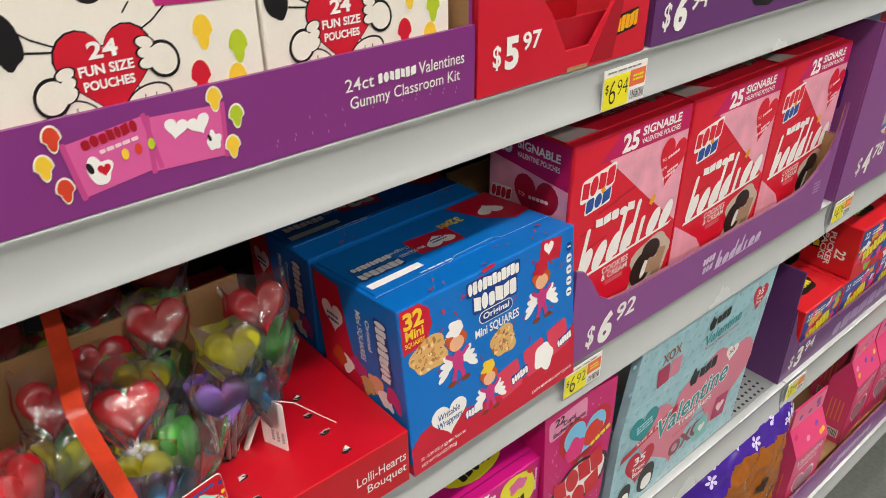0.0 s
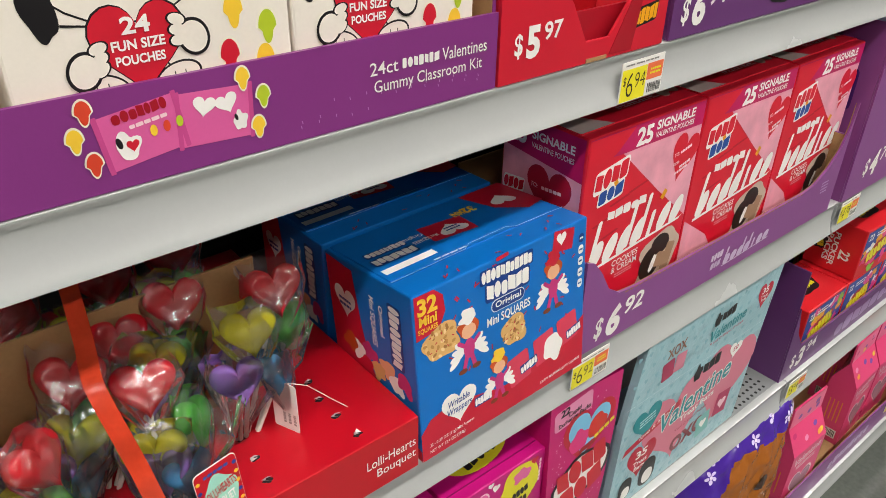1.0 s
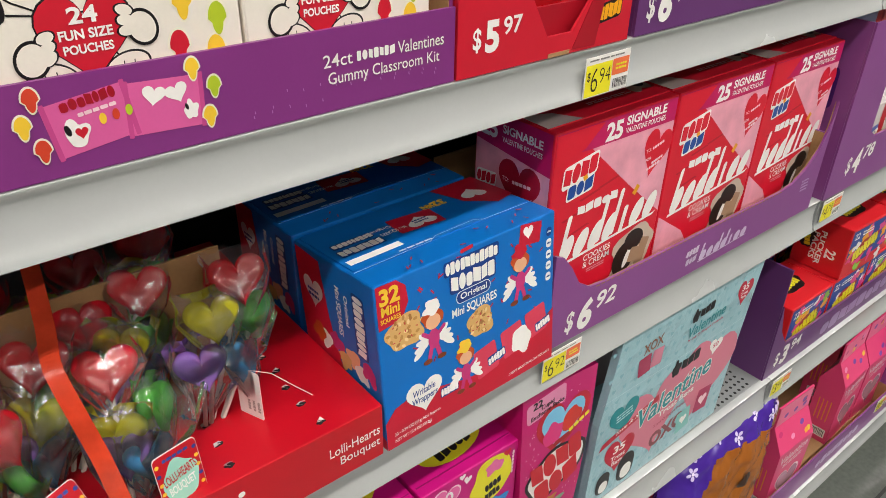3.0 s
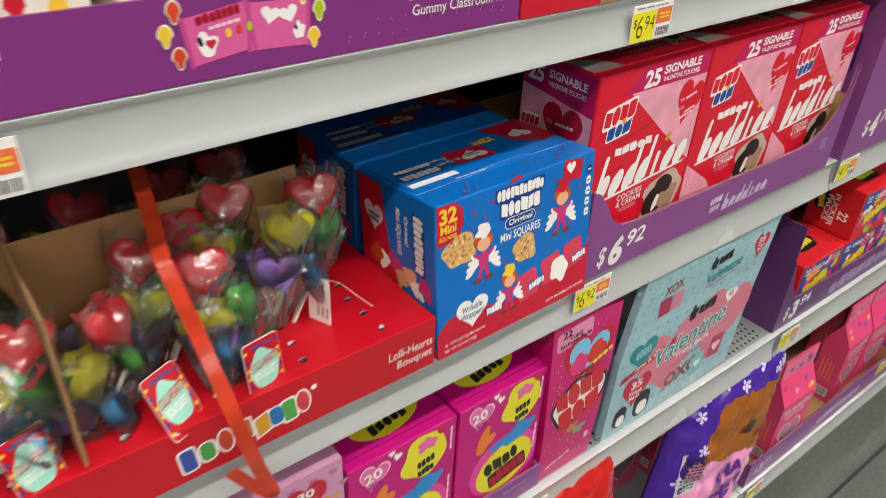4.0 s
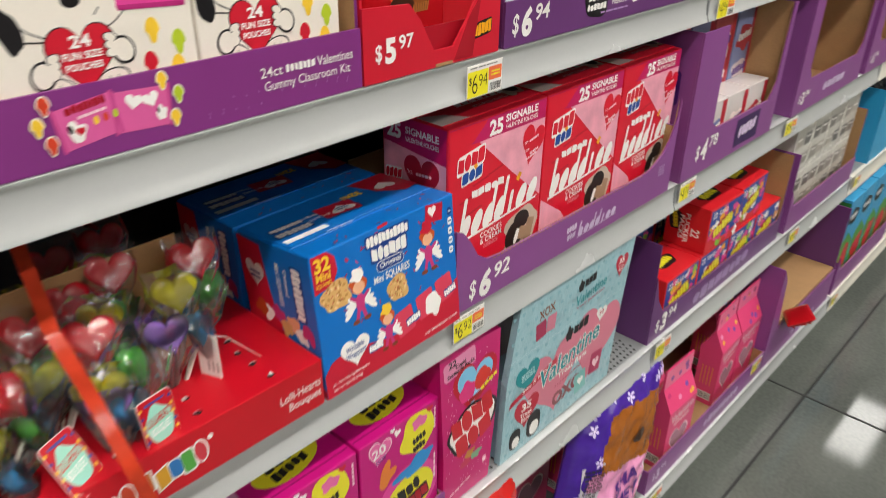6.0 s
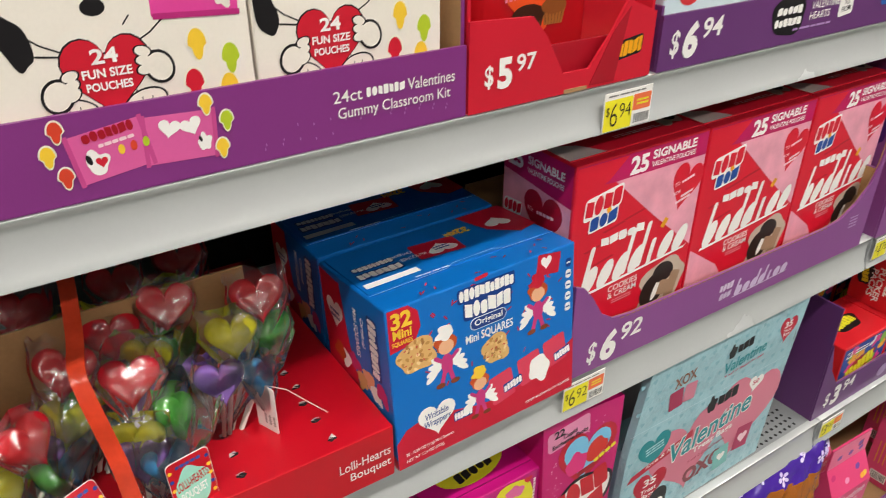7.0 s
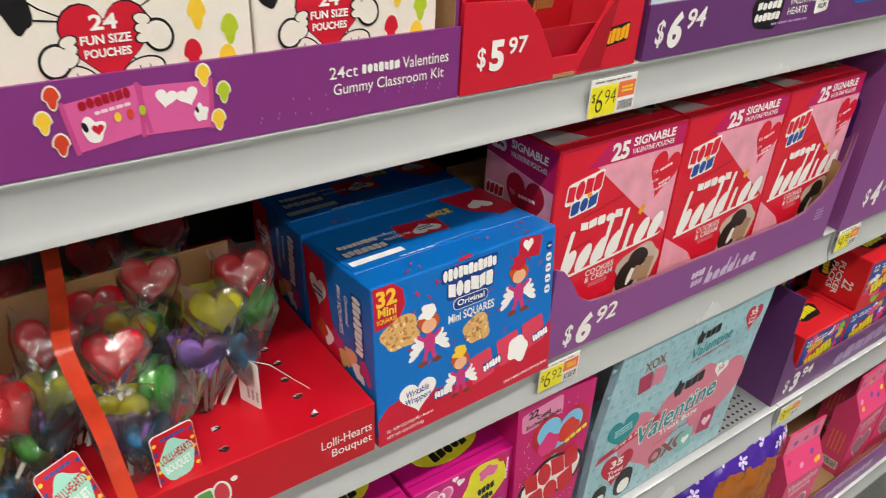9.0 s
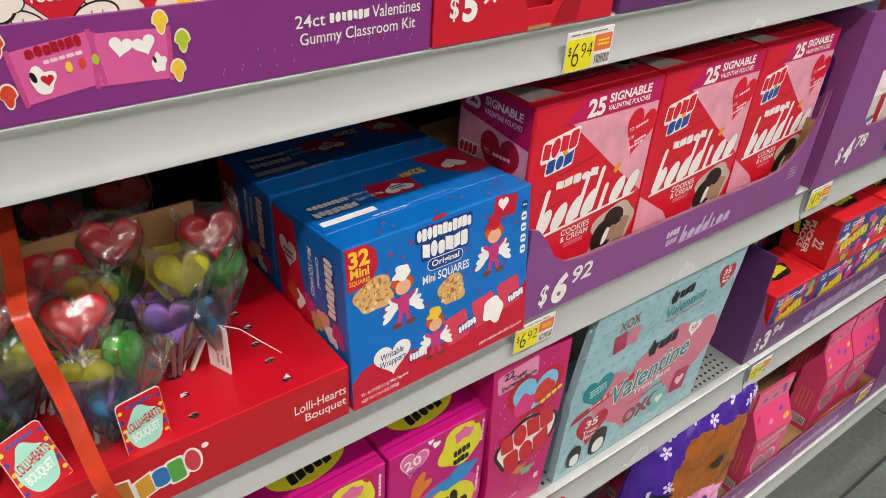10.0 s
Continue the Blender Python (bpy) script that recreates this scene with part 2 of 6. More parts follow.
def script_mark(face, uc, vc, w, h, n, mat, layer=3, rot=0, slant=0.25, posts=(0,), name="logo_stroke"):
    """A brush-script brand mark as plain rounded bowls, some with a tall stem."""
    step = w / n

    def put(loop, up):
        decal(face, name, [moved([(p + slant * q, q) for p, q in loop], uc, vc, rot)], mat, layer + up)

    for k in range(n):
        x = -w / 2 + step * (k + 0.5)
        if k == n - 3:
            put(rrect(x, -h * 0.2, step * 0.3, h * 0.56, step * 0.14), 0)
            continue
        put(ell(x, -h * 0.2, step * 0.42, h * 0.28, -12, n=24), 0)
        if k in posts:
            put(rrect(x + (-0.3 if k == 0 else 0.3) * step, h * 0.05, step * 0.28, h * 0.9, step * 0.14), 0.3)
    put([(-w / 2, -h * 0.5), (w / 2, -h * 0.47), (w / 2 + step * 0.2, -h * 0.4), (w / 2, -h * 0.42), (-w / 2, -h * 0.44)], 0.5)


TEXTS = {}


def glyphs(body, weight, shear):
    key = (body, weight, shear)
    if key not in TEXTS:
        cu = bpy.data.curves.new("lettering", "FONT")
        cu.body, cu.offset, cu.shear, cu.resolution_u = body, weight, shear, 3
        cu.align_x, cu.space_line = "CENTER", 0.85
        ob = bpy.data.objects.new("lettering", cu)
        me = bpy.data.meshes.new_from_object(ob)
        co = np.array([v.co[:2] for v in me.vertices])
        lo, hi = co.min(0), co.max(0)
        TEXTS[key] = ((co - (lo + hi) / 2) / (hi - lo), [list(p.vertices) for p in me.polygons])
        bpy.data.objects.remove(ob)
        bpy.data.meshes.remove(me)
    return TEXTS[key]


def text(face, body, uc, vc, w, h, mat, layer=3, rot=0, weight=0.012, shear=0.0, label="", name="lettering"):
    """Lettering that fills a box w by h about (uc, vc)."""
    co, polys = glyphs(body, weight, shear)
    me = bpy.data.meshes.new(name)
    me.from_pydata([face.at(p, q, layer) for p, q in moved([(a * w, b * h) for a, b in co], uc, vc, rot)], [], polys)
    me.materials.append(mat)
    ob = new(name, me)
    ob.parent = face.parent
    return tagged(ob, label)


def bars(face, uc, vc, w, h, rows, mat, layer=3, rot=0, seed=1, name="small_print"):
    """Unreadable print: rows of short bars."""
    rnd = random.Random(seed)
    loops, pitch = [], h / rows
    for r in range(rows):
        x = -w / 2
        while x < w / 2 - 0.1 * w:
            step = min(rnd.uniform(0.12, 0.3) * w, w / 2 - x)
            loops.append(moved(rrect(x + step / 2, h / 2 - pitch * (r + 0.5), step * 0.86, pitch * 0.55, pitch * 0.1, n=1), uc, vc, rot))
            x += step
    return decal(face, name, loops, mat, layer)


def barcode(face, uc, vc, w, h, layer=3, rot=0, seed=3):
    decal(face, "barcode_field", [rrect(uc, vc, w, h, 0.0005, rot, 1)], WHITE, layer)
    rnd, x, loops = random.Random(seed), -w * 0.42, []
    while x < w * 0.42:
        k = rnd.uniform(0.015, 0.05) * w
        loops.append(moved(rrect(x + k / 2, 0, k, h * 0.8, 0.0001, n=1), uc, vc, rot))
        x += k + rnd.uniform(0.02, 0.05) * w
    decal(face, "barcode", loops, INKBLACK, layer + 1)


def price(face, dollars, cents, uc, vc, h, mat, layer=3, skew=0.0):
    """A printed price: a small sign, a tall figure and raised cents."""
    one = dollars == "1"
    text(face, "$", uc - (0.46 if one else 0.62) * h, vc - 0.05 * h, 0.34 * h, 0.75 * h, mat, layer, weight=0.02, shear=skew)
    if one:
        fig = [(0.0, -0.5), (0.17, -0.5), (0.17, 0.5), (0.04, 0.5), (-0.2, 0.36), (-0.2, 0.2), (0.0, 0.3)]
        decal(face, "price_figure", [[(uc + p * h, vc + q * h) for p, q in fig]], mat, layer)
    else:
        text(face, dollars, uc, vc, 0.58 * h, h, mat, layer, weight=0.045, shear=skew)
    text(face, cents, uc + (0.66 if one else 0.85) * h, vc + 0.24 * h, 0.8 * h, 0.56 * h, mat, layer, weight=0.02, shear=skew)


# ---- the store ----
part("floor", solid(-6, 14, -7, 1.5, -0.1, 0, 0), CONCRETE, None, "polished grey concrete store floor with saw-cut joints")

tagged(bpy.data.objects["floor"], kind="structure", category="floor")
SAW = surface("saw_cut", "2c2d2c", 0.7)
for x0, x1, y0, y1 in ((-6, 14, -0.131, -0.123), (-6, 14, -1.9, -1.894), (2.1, 2.107, -1.894, -0.131), (-1.6, -1.594, -1.894, -0.131), (5.75, 5.756, -1.894, -0.131), (2.1, 2.107, -0.123, 0.03), (2.09, 2.096, -7, -1.9)):
    tagged(part("floor_joint", solid(x0, x1, y0, y1, -0.004, 0.0012, 0), SAW, bpy.data.objects["floor"]))
tagged(part("ceiling", solid(-6, 14, -7, 1.5, 4.6, 4.7, 0), CEILING, None, "white painted open store ceiling"), category="ceiling", kind="structure")
for n, (x0, x1, y0, y1) in enumerate(((-6.1, -6, -7, 1.5), (14, 14.1, -7, 1.5), (-6, 14, 1.5, 1.6), (-6, 14, -7.1, -7))):
    tagged(part("wall_%s" % ("west", "east", "north", "south")[n], solid(x0, x1, y0, y1, 0, 4.6, 0), PAINT, None, "plain off-white painted store wall"), category="wall", kind="structure")

GLOW, gnt, gb = base_mat("led_diffuser")
gb.inputs["Base Color"].default_value = (0.9, 0.9, 0.9, 1)
gb.inputs["Emission Color"].default_value = (1.0, 0.97, 0.92, 1)
gb.inputs["Emission Strength"].default_value = 9.0
METAL = surface("fixture_metal", "b8babb", 0.4, metal=0.6)


def ceiling_light(x, y, length, width):
    t = thing("ceiling_light", "long white ceiling light fixture with a lit diffuser", "ceiling light", (x, y, 4.35), 0, "ceiling lights")
    part("housing", solid(-length / 2, length / 2, -width / 2 - 0.02, width / 2 + 0.02, 0.0, 0.08, 0.004), METAL, t)
    part("diffuser", solid(-length / 2 + 0.02, length / 2 - 0.02, -width / 2, width / 2, -0.025, -0.001, 0.004), GLOW, t, "glowing white diffuser")
    part("hanger", solid(-0.01, 0.01, -0.01, 0.01, 0.081, 0.249, 0), METAL, t)


for lx in (-2.4, 0.4, 3.2, 6.0):
    for ly in (-4.2, -1.6, 1.0):
        ceiling_light(lx, ly, 2.4, 0.22)
ceiling_light(8.05, 0.47, 1.15, 0.5)
ceiling_light(10.9, 0.75, 0.8, 0.2)

# ---- shelving: sections 1.215 m wide, decks at four heights ----
SEC = 1.215
DECKS = {"top": (1.287, 0.0, 0.046), "middle": (0.953, 0.0, 0.056), "lower": (0.597, -0.010, 0.062), "base": (0.178, -0.05, 0.058)}
HOLE = surface("hole_dark", "1b1b1c", 0.8)


def gondola_shelf(x0, x1, z, front, rail, holes=None, rail_mat=None):
    t = thing("gondola_shelf", "grey painted steel store shelf with a price rail", "shelf", (x0, 0, z), 0, "gondola shelves")
    w = x1 - x0
    part("deck", solid(0.002, w - 0.002, front + 0.014, 0.418, -0.028, 0, 0.001), DECK, t)
    prof = [(front + 0.014, -0.0005), (front + 0.0035, -0.0005), (front + 0.0018, -0.0016), (front + 0.002, -0.0036), (front + 0.0042, -0.0062), (front + 0.0058, -rail * 0.3), (front + 0.0056, -rail * 0.48), (front + 0.0042, -rail * 0.68),
            (front + 0.0014, -rail * 0.88), (front - 0.001, -rail + 0.0006), (front - 0.001, -rail - 0.0006), (front + 0.006, -rail - 0.0006), (front + 0.014, -rail + 0.008)]
    part("price_rail", sweep_x(prof, 0.002, w - 0.002), rail_mat or RAIL, t, "pale grey price rail", True).data.set_sharp_from_angle(angle=0.9)
    for ex in (0.0, w - 0.0018):
        part("end_cap", solid(ex, ex + 0.0018, front + 0.002, front + 0.03, -rail, -0.001, 0), DECK, t)
    if holes:
        hx0, hx1, hy0, hy1 = holes
        f = Face(t, (0, 0, 0), (1, 0, 0), (0, 1, 0))
        loops = [ell(hx0 + i * 0.0125 + (0.006 if j % 2 else 0), hy0 + j * 0.0125, 0.003, 0.003, n=8) for i in range(int((hx1 - hx0) / 0.0125)) for j in range(int((hy1 - hy0) / 0.0125))]
        decal(f, "perforation", loops, HOLE, 0.6)
    return t


def gondola_section(i):
    x0 = i * SEC
    t = thing("shelving_bay", "dark steel shelving back panel and base", "shelving", (x0, 0, 0), 0, "shelving frames")
    part("back_panel", solid(0, SEC, 0.421, 0.44, 0, 1.9, 0.001), BACKING, t)
    part("upright", solid(-0.014, 0.014, 0.4185, 0.4205, 0, 1.9, 0), BACKING, t)
    part("kick_plate", solid(0, SEC, 0.03, 0.04, 0, 0.118, 0.001), BACKING, t)


for i in range(-2, 4):
    gondola_section(i)
for i in range(-2, 4):
    x0, x1 = i * SEC + (0.0 if i >= 0 else -0.012), (i + 1) * SEC - (0.012 if i < 0 else 0.0)
    for key, (z, front, rail) in DECKS.items():
        if i < 0 and key == "middle":
            z, rail = 1.135, 0.042
        if i < 0 and key == "top":
            z = 1.52
        hol = (0.02, 1.19, 0.012, 0.075) if (i, key) in ((0, "lower"), (0, "base")) else (1.1, 1.195, 0.03, 0.16) if (i, key) == (-1, "middle") else None
        gondola_shelf(x0, x1, z, front, rail, hol, PALERAIL if i >= 2 else None)

# the facing run of shelves behind the camera closes the aisle
t = thing("facing_gondola", "grey shelving run across the aisle", "shelving", (0, -2.6, 0))
part("back_panel", solid(-5, 12, -0.5, -0.45, 0, 1.9, 0.002), BACKING, t)
for k, z in enumerate((0.18, 0.6, 0.95, 1.29, 1.62)):
    part("deck", solid(-5, 12, -0.45, 0, z - 0.05, z, 0.002), DECK, t)

TAGY, TAGO = ink("f3e62b", 0.35), ink("f0764a", 0.35)


def price_tag(x, z, y, dollars, cents, seed, w=0.062, h=0.037):
    t = thing("price_tag", "yellow and orange paper shelf price tag", "price tag", (x, y, z), random.Random(seed).uniform(-1, 1), "price tags")
    paper = part("paper", solid(0, w, -0.0012, -0.0002, -h, 0, 0), WHITE, t)
    f = Face(paper, (0, -0.0012, -h))
    decal(f, "yellow_field", [rrect(w * 0.3, h * 0.42, w * 0.58, h * 0.8, 0.001)], TAGY, 1, "yellow printed field")
    decal(f, "orange_field", [rrect(w * 0.79, h * 0.62, w * 0.38, h * 0.42, 0.001)], TAGO, 1, "orange printed field")
    bars(f, w * 0.45, h * 0.92, w * 0.8, h * 0.07, 1, ink("8a8782"), 2, 0, seed)
    text(f, "$", w * 0.08, h * 0.52, w * 0.07, h * 0.26, INKBLACK, 2, weight=0)
    text(f, dollars, w * 0.21, h * 0.42, w * 0.15, h * 0.6, INKBLACK, 2, weight=-0.012)
    text(f, cents, w * 0.44, h * 0.5, w * 0.24, h * 0.38, INKBLACK, 2, weight=-0.012)
    bars(f, w * 0.8, h * 0.62, w * 0.25, h * 0.2, 2, TAGY, 2, 0, seed + 1)
    barcode(f, w * 0.8, h * 0.2, w * 0.38, h * 0.3, 2, 0, seed)


price_tag(0.010, 1.2785, -0.001, "6", "92", 1)
price_tag(0.617, 1.2785, -0.001, "6", "94", 2)
price_tag(1.24, 1.2785, -0.001, "4", "94", 3)
price_tag(-0.008, 0.948, -0.001, "6", "94", 4)
price_tag(0.604, 0.948, -0.001, "6", "92", 5)
price_tag(1.221, 0.948, -0.001, "4", "78", 6)
price_tag(1.72, 0.948, -0.001, "3", "94", 14)
price_tag(0.545, 0.586, -0.011, "6", "94", 7)
price_tag(1.219, 0.593, -0.011, "3", "94", 8)
price_tag(1.93, 0.591, -0.011, "4", "94", 9)
price_tag(2.45, 0.591, -0.011, "4", "94", 15)
price_tag(1.24, 0.172, -0.051, "3", "94", 10)
price_tag(1.79, 0.248, -0.0428, "3", "94", 11)
price_tag(2.44, 0.172, -0.051, "3", "94", 12)


# ---- cartons ----
def carton(name, label, category, x, y, z, w, d, h, mat, group="", rz=0):
    """An upright printed carton standing at its front left corner."""
    t = thing(name, label, category, (x, y, z), rz, group)
    b = part("body", solid(0, w, 0, d, 0, h, 0.0018), mat, t)
    return t, Face(b, (0, 0, 0)), Face(b, (0, d, 0), (0, -1, 0)), Face(b, (0, 0, h), (1, 0, 0), (0, 1, 0))


def tray(name, label, x, y, z, w, d, front, mat, back=None, side=None, inner=KRAFT, t=0.003, left_mat=None):
    """An open cardboard display tray. front: outline of the front wall as (u, v)."""
    ob = thing(name, label, "display tray", (x, y, z), 0, "display trays")
    side = side or front[-1][1]
    back = back or side
    wall = part("front_wall", sheet(front, t, (0, 0, 0)), mat, ob)
    part("bottom", solid(t, w - t, t, d, 0, t, 0), inner, ob)
    ends = []
    for sx in (0, w - t):
        end = part("side_wall", solid(sx, sx + t, t + 0.0005, d, 0, side, 0), mat, ob)
        ends.append(end)
        part("side_lining", solid(sx + (t if sx == 0 else -0.0008), sx + (t + 0.0008 if sx == 0 else 0), t + 0.001, d, t, side - 0.001, 0), inner, ob, "bare brown board lining")
    part("front_lining", sheet([(p if 0 < p < w else (t if p <= 0 else w - t), max(q - 0.0008, t)) for p, q in front], 0.0008, (0, t + 0.0009, 0)), inner, ob, "bare brown board lining")
    part("back_wall", solid(0, w, d, d + t, 0, back, 0), inner, ob)
    return ob, Face(wall, (0, 0, 0)), Face(ends[0], (0, d, 0), (0, -1, 0))


def box_front(w, h):
    return [(0, 0), (w, 0), (w, h), (0, h)]


YELLOW, ORANGE, LIME, HOTPINK = ink("f5c93a"), ink("e8632a"), ink("b6c92f"), ink("e0489a")
PALEPINK, CREAM = ink("f6d3da"), ink("f1ead6")

# ---- top deck: gummy kits in a purple tray ----
t, f, _ = tray("purple_tray", "purple printed card tray holding white gummy kit boxes", -0.038, 0.002, 1.287, 0.505, 0.3, box_front(0.505, 0.056), PURPLE, back=0.1, side=0.1)
f.o.x += 0.038
price(f, "4", "94", 0.031, 0.029, 0.036, WHITE)
f.o.z += 0.0045
text(f, "24ct", 0.3645, 0.0305, 0.023, 0.0088, WHITE, weight=0.004)
wordmark(f, 0.3955, 0.0303, 0.033, 0.0072, 7, WHITE, 3, 0, 0, 8, 0.22)
text(f, "Valentines", 0.435, 0.0305, 0.042, 0.0088, WHITE, weight=0.004)
text(f, "Gummy Classroom Kit", 0.404, 0.0172, 0.096, 0.0108, WHITE, weight=0.004)
for uc, rot, seed in ((0.203, 8, 4), (0.2455, -3, 5)):
    decal(f, "printed_packet", [rrect(uc, 0.0245, 0.047, 0.0315, 0.001, rot)], ink("dd609f"), 1, "pink printed sweet packet")
    for s in (-1, 1):
        decal(f, "packet_seal", [moved(rrect(s * 0.022, 0, 0.0028, 0.034, 0.0005), uc, 0.0245, rot)], ink("c94a8c"), 2)
decal(f, "printed_heart", [heart(0.239, 0.031, 0.014, 0.012, -15)], WHITE, 3)
decal(f, "printed_heart", [heart(0.253, 0.03, 0.014, 0.012, 15)], WHITE, 3)
wordmark(f, 0.203, 0.037, 0.031, 0.007, 7, DKRED, 3, 8, 0, 6)
bars(f, 0.207, 0.0305, 0.022, 0.004, 1, PALEPINK, 3, 8, 3)
decal(f, "printed_figure", [blob(0.194, 0.019, 0.0065, 0.008, 9, 0.3)], WHITE, 3)
decal(f, "printed_heart", [heart(0.1965, 0.0185, 0.007, 0.007)], RED, 3.5)
decal(f, "dark_patch", [ell(0.1895, 0.0215, 0.0016, 0.0034, 15)], INKBLACK, 3.5)
decal(f, "printed_figure", [blob(0.26, 0.0185, 0.0042, 0.006, 4, 0.3)], WHITE, 3)
decal(f, "dark_patch", [ell(0.2575, 0.021, 0.001, 0.0022, 15)], INKBLACK, 3.5)
for k in range(3):
    decal(f, "printed_gummy", [ell(0.209 + 0.0075 * k, 0.0245 + 0.001 * k, 0.002, 0.0033)], (YELLOW, ink("d8452c"), LIME)[k], 3)
for k, (uu, vv, c) in enumerate(((0.175, 0.042, ink("d8452c")), (0.168, 0.028, YELLOW), (0.175, 0.013, ink("d8452c")), (0.264, 0.043, YELLOW), (0.276, 0.03, LIME), (0.271, 0.012, YELLOW))):
    decal(f, "sticker_edge", [figure(uu, vv, 0.0052, 0.0078)], CREAM, 4)
    decal(f, "printed_gummy", [figure(uu, vv, 0.0042, 0.0066)], c, 5)
decal(f, "scuffs", [rrect(0.3 + (k * 37 % 160) / 1000, 0.004 + (k * 53 % 14) / 1000, 0.0006, 0.0022, 0.0002, 10, 1) for k in range(26)], ink("b489b8"), 1)


def gummy_kit(x, seed, extra=0.0):
    t, f, s, top = carton("gummy_kit_box", "white carton with a red heart and coloured gummy prints", "box", x - extra, 0.008, 1.2905, 0.144 + extra, 0.12, 0.205, KITWHITE, "gummy kit boxes")
    f.o.x += extra
    decal(f, "head_outline", [ell(0.052, 0.123, 0.049, 0.041)], INKBLACK, 0.3)
    decal(f, "white_shape", [ell(0.052, 0.123, 0.048, 0.040)], KITWHITE, 0.6)
    decal(f, "body_outline", [ell(0.05, 0.047, 0.023, 0.02)], INKBLACK, 0.3)
    decal(f, "white_shape", [ell(0.05, 0.047, 0.022, 0.019)], KITWHITE, 0.6)
    decal(f, "black_patch", [blob(0.0095, 0.094, 0.0075, 0.016, seed, 0.12, 12)], INKBLACK, 1)
    decal(f, "black_patch", [ell(0.0535, 0.109, 0.0068, 0.005)], INKBLACK, 1)
    decal(f, "face_line", [rrect(0.07, 0.1, 0.007, 0.0009, 0.0004, 50)], INKBLACK, 1)
    decal(f, "face_line", [rrect(0.028, 0.126, 0.008, 0.0012, 0.0005, 12)], INKBLACK, 1)
    decal(f, "arm_line", [[(0.018, 0.085), (0.032, 0.083), (0.032, 0.084), (0.018, 0.0862)]], INKBLACK, 1)
    decal(f, "heart_outline", [heart(0.0545, 0.067, 0.0515, 0.052)], INKBLACK, 1)
    decal(f, "printed_heart", [heart(0.0545, 0.067, 0.0497, 0.0502)], RED, 2, "red printed heart")
    text(f, "24", 0.054, 0.0815, 0.0155, 0.009, WHITE, 5, weight=0.03)
    text(f, "FUN SIZE", 0.054, 0.0716, 0.0285, 0.0055, WHITE, 5, weight=0.03)
    text(f, "POUCHES", 0.054, 0.0637, 0.0265, 0.0052, WHITE, 5, weight=0.03)
    # white mitts with thick outlines hold the heart; folds as dark strokes
    for sx in (-1, 1):
        u, v = 0.0545 + sx * 0.0268, 0.069 + 0.0045 * sx
        lobes = [ell(u + sx * 0.003, v - 0.003, 0.0075, 0.0088, 20 * sx)] + [ell(u - sx * 0.0055, v + 0.0075 - 0.0055 * k, 0.0046, 0.003, -18 * sx + 12 * k) for k in range(3)]
        for i, loop in enumerate(lobes):
            cu, cv = sum(p for p, q in loop) / len(loop), sum(q for p, q in loop) / len(loop)
            decal(f, "mitt_outline", [[(cu + (p - cu) * 1.16 + (0.0004 if p > cu else -0.0004), cv + (q - cv) * 1.2) for p, q in loop]], INKBLACK, 3 + 0.15 * i)
            decal(f, "white_shape", [loop], KITWHITE, 4 + 0.15 * i)
        foot = ell(0.053 + sx * 0.02, 0.05, 0.0125, 0.0075, 14 * sx)
        decal(f, "foot_outline", [[(0.053 + sx * 0.02 + (p - 0.053 - sx * 0.02) * 1.1, 0.05 + (q - 0.05) * 1.15) for p, q in foot]], INKBLACK, 0.75 + 0.05 * sx)
        decal(f, "white_shape", [foot], KITWHITE, 0.95 + 0.05 * sx)
        for k in range(2):
            decal(f, "fold_line", [rrect(0.053 + sx * (0.018 + 0.006 * k), 0.05, 0.0006, 0.007, 0.0002)], INKBLACK, 1.15)
    decal(f, "printed_packet", [rrect(0.112, 0.1165, 0.053, 0.038, 0.002, -3)], HOTPINK, 1, "pink printed sweet packet")
    decal(f, "printed_heart", [heart(0.1, 0.122, 0.017, 0.015, -12)], WHITE, 2)
    decal(f, "printed_heart", [heart(0.116, 0.122, 0.017, 0.015, 12)], WHITE, 2)
    decal(f, "white_shape", [blob(0.128, 0.109, 0.0055, 0.0075, 5, 0.3)], KITWHITE, 2)
    decal(f, "packet_seal", [rrect(0.112, 0.0985, 0.053, 0.0035, 0.0005, -3)], ink("b92d78"), 2)
    decal(f, "logo_bar", [rrect(0.072, 0.18, 0.1, 0.03, 0.006)], RED, 1)
    for k, (uu, vv, c) in enumerate(((0.109, 0.0805, YELLOW), (0.129, 0.069, LIME), (0.104, 0.056, RED), (0.126, 0.05, YELLOW))):
        decal(f, "sticker_edge", [figure(uu, vv, 0.0072, 0.0112)], CREAM, 1)
        decal(f, "printed_gummy", [figure(uu, vv, 0.0058, 0.0098)], c, 2)
    return t


KITWHITE = ink("eee6da")
for gx, gs, ge in ((-0.013, 30, 0.0), (0.1575, 60, 0.012), (0.3035, 90, 0.0)):
    gummy_kit(gx, gs, ge)

# ---- top deck, further along ----
GOLD, PEANUT, CHOC = ink("f2a81d"), ink("e9501f"), ink("4a2413")
t = thing("red_tray", "red printed card tray with a cut-down front", "display tray", (0.469, 0.001, 1.287), 0, "display trays")
f = Face(t, (0, 0, 0))
part("front_wall", sheet([(0, 0), (0.204, 0), (0.204, 0.058), (0.168, 0.072), (0.15, 0.045), (0.128, 0.018), (0.098, 0.018), (0.078, 0.052), (0.062, 0.07), (0, 0.073)], 0.003), RED, t)
part("side_wall", solid(0, 0.003, 0.0035, 0.2, 0, 0.09, 0), RED, t)
part("side_wall", solid(0.201, 0.204, 0.0035, 0.2, 0, 0.09, 0), RED, t)
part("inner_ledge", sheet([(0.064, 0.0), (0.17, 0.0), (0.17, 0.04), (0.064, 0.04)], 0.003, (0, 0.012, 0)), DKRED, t)
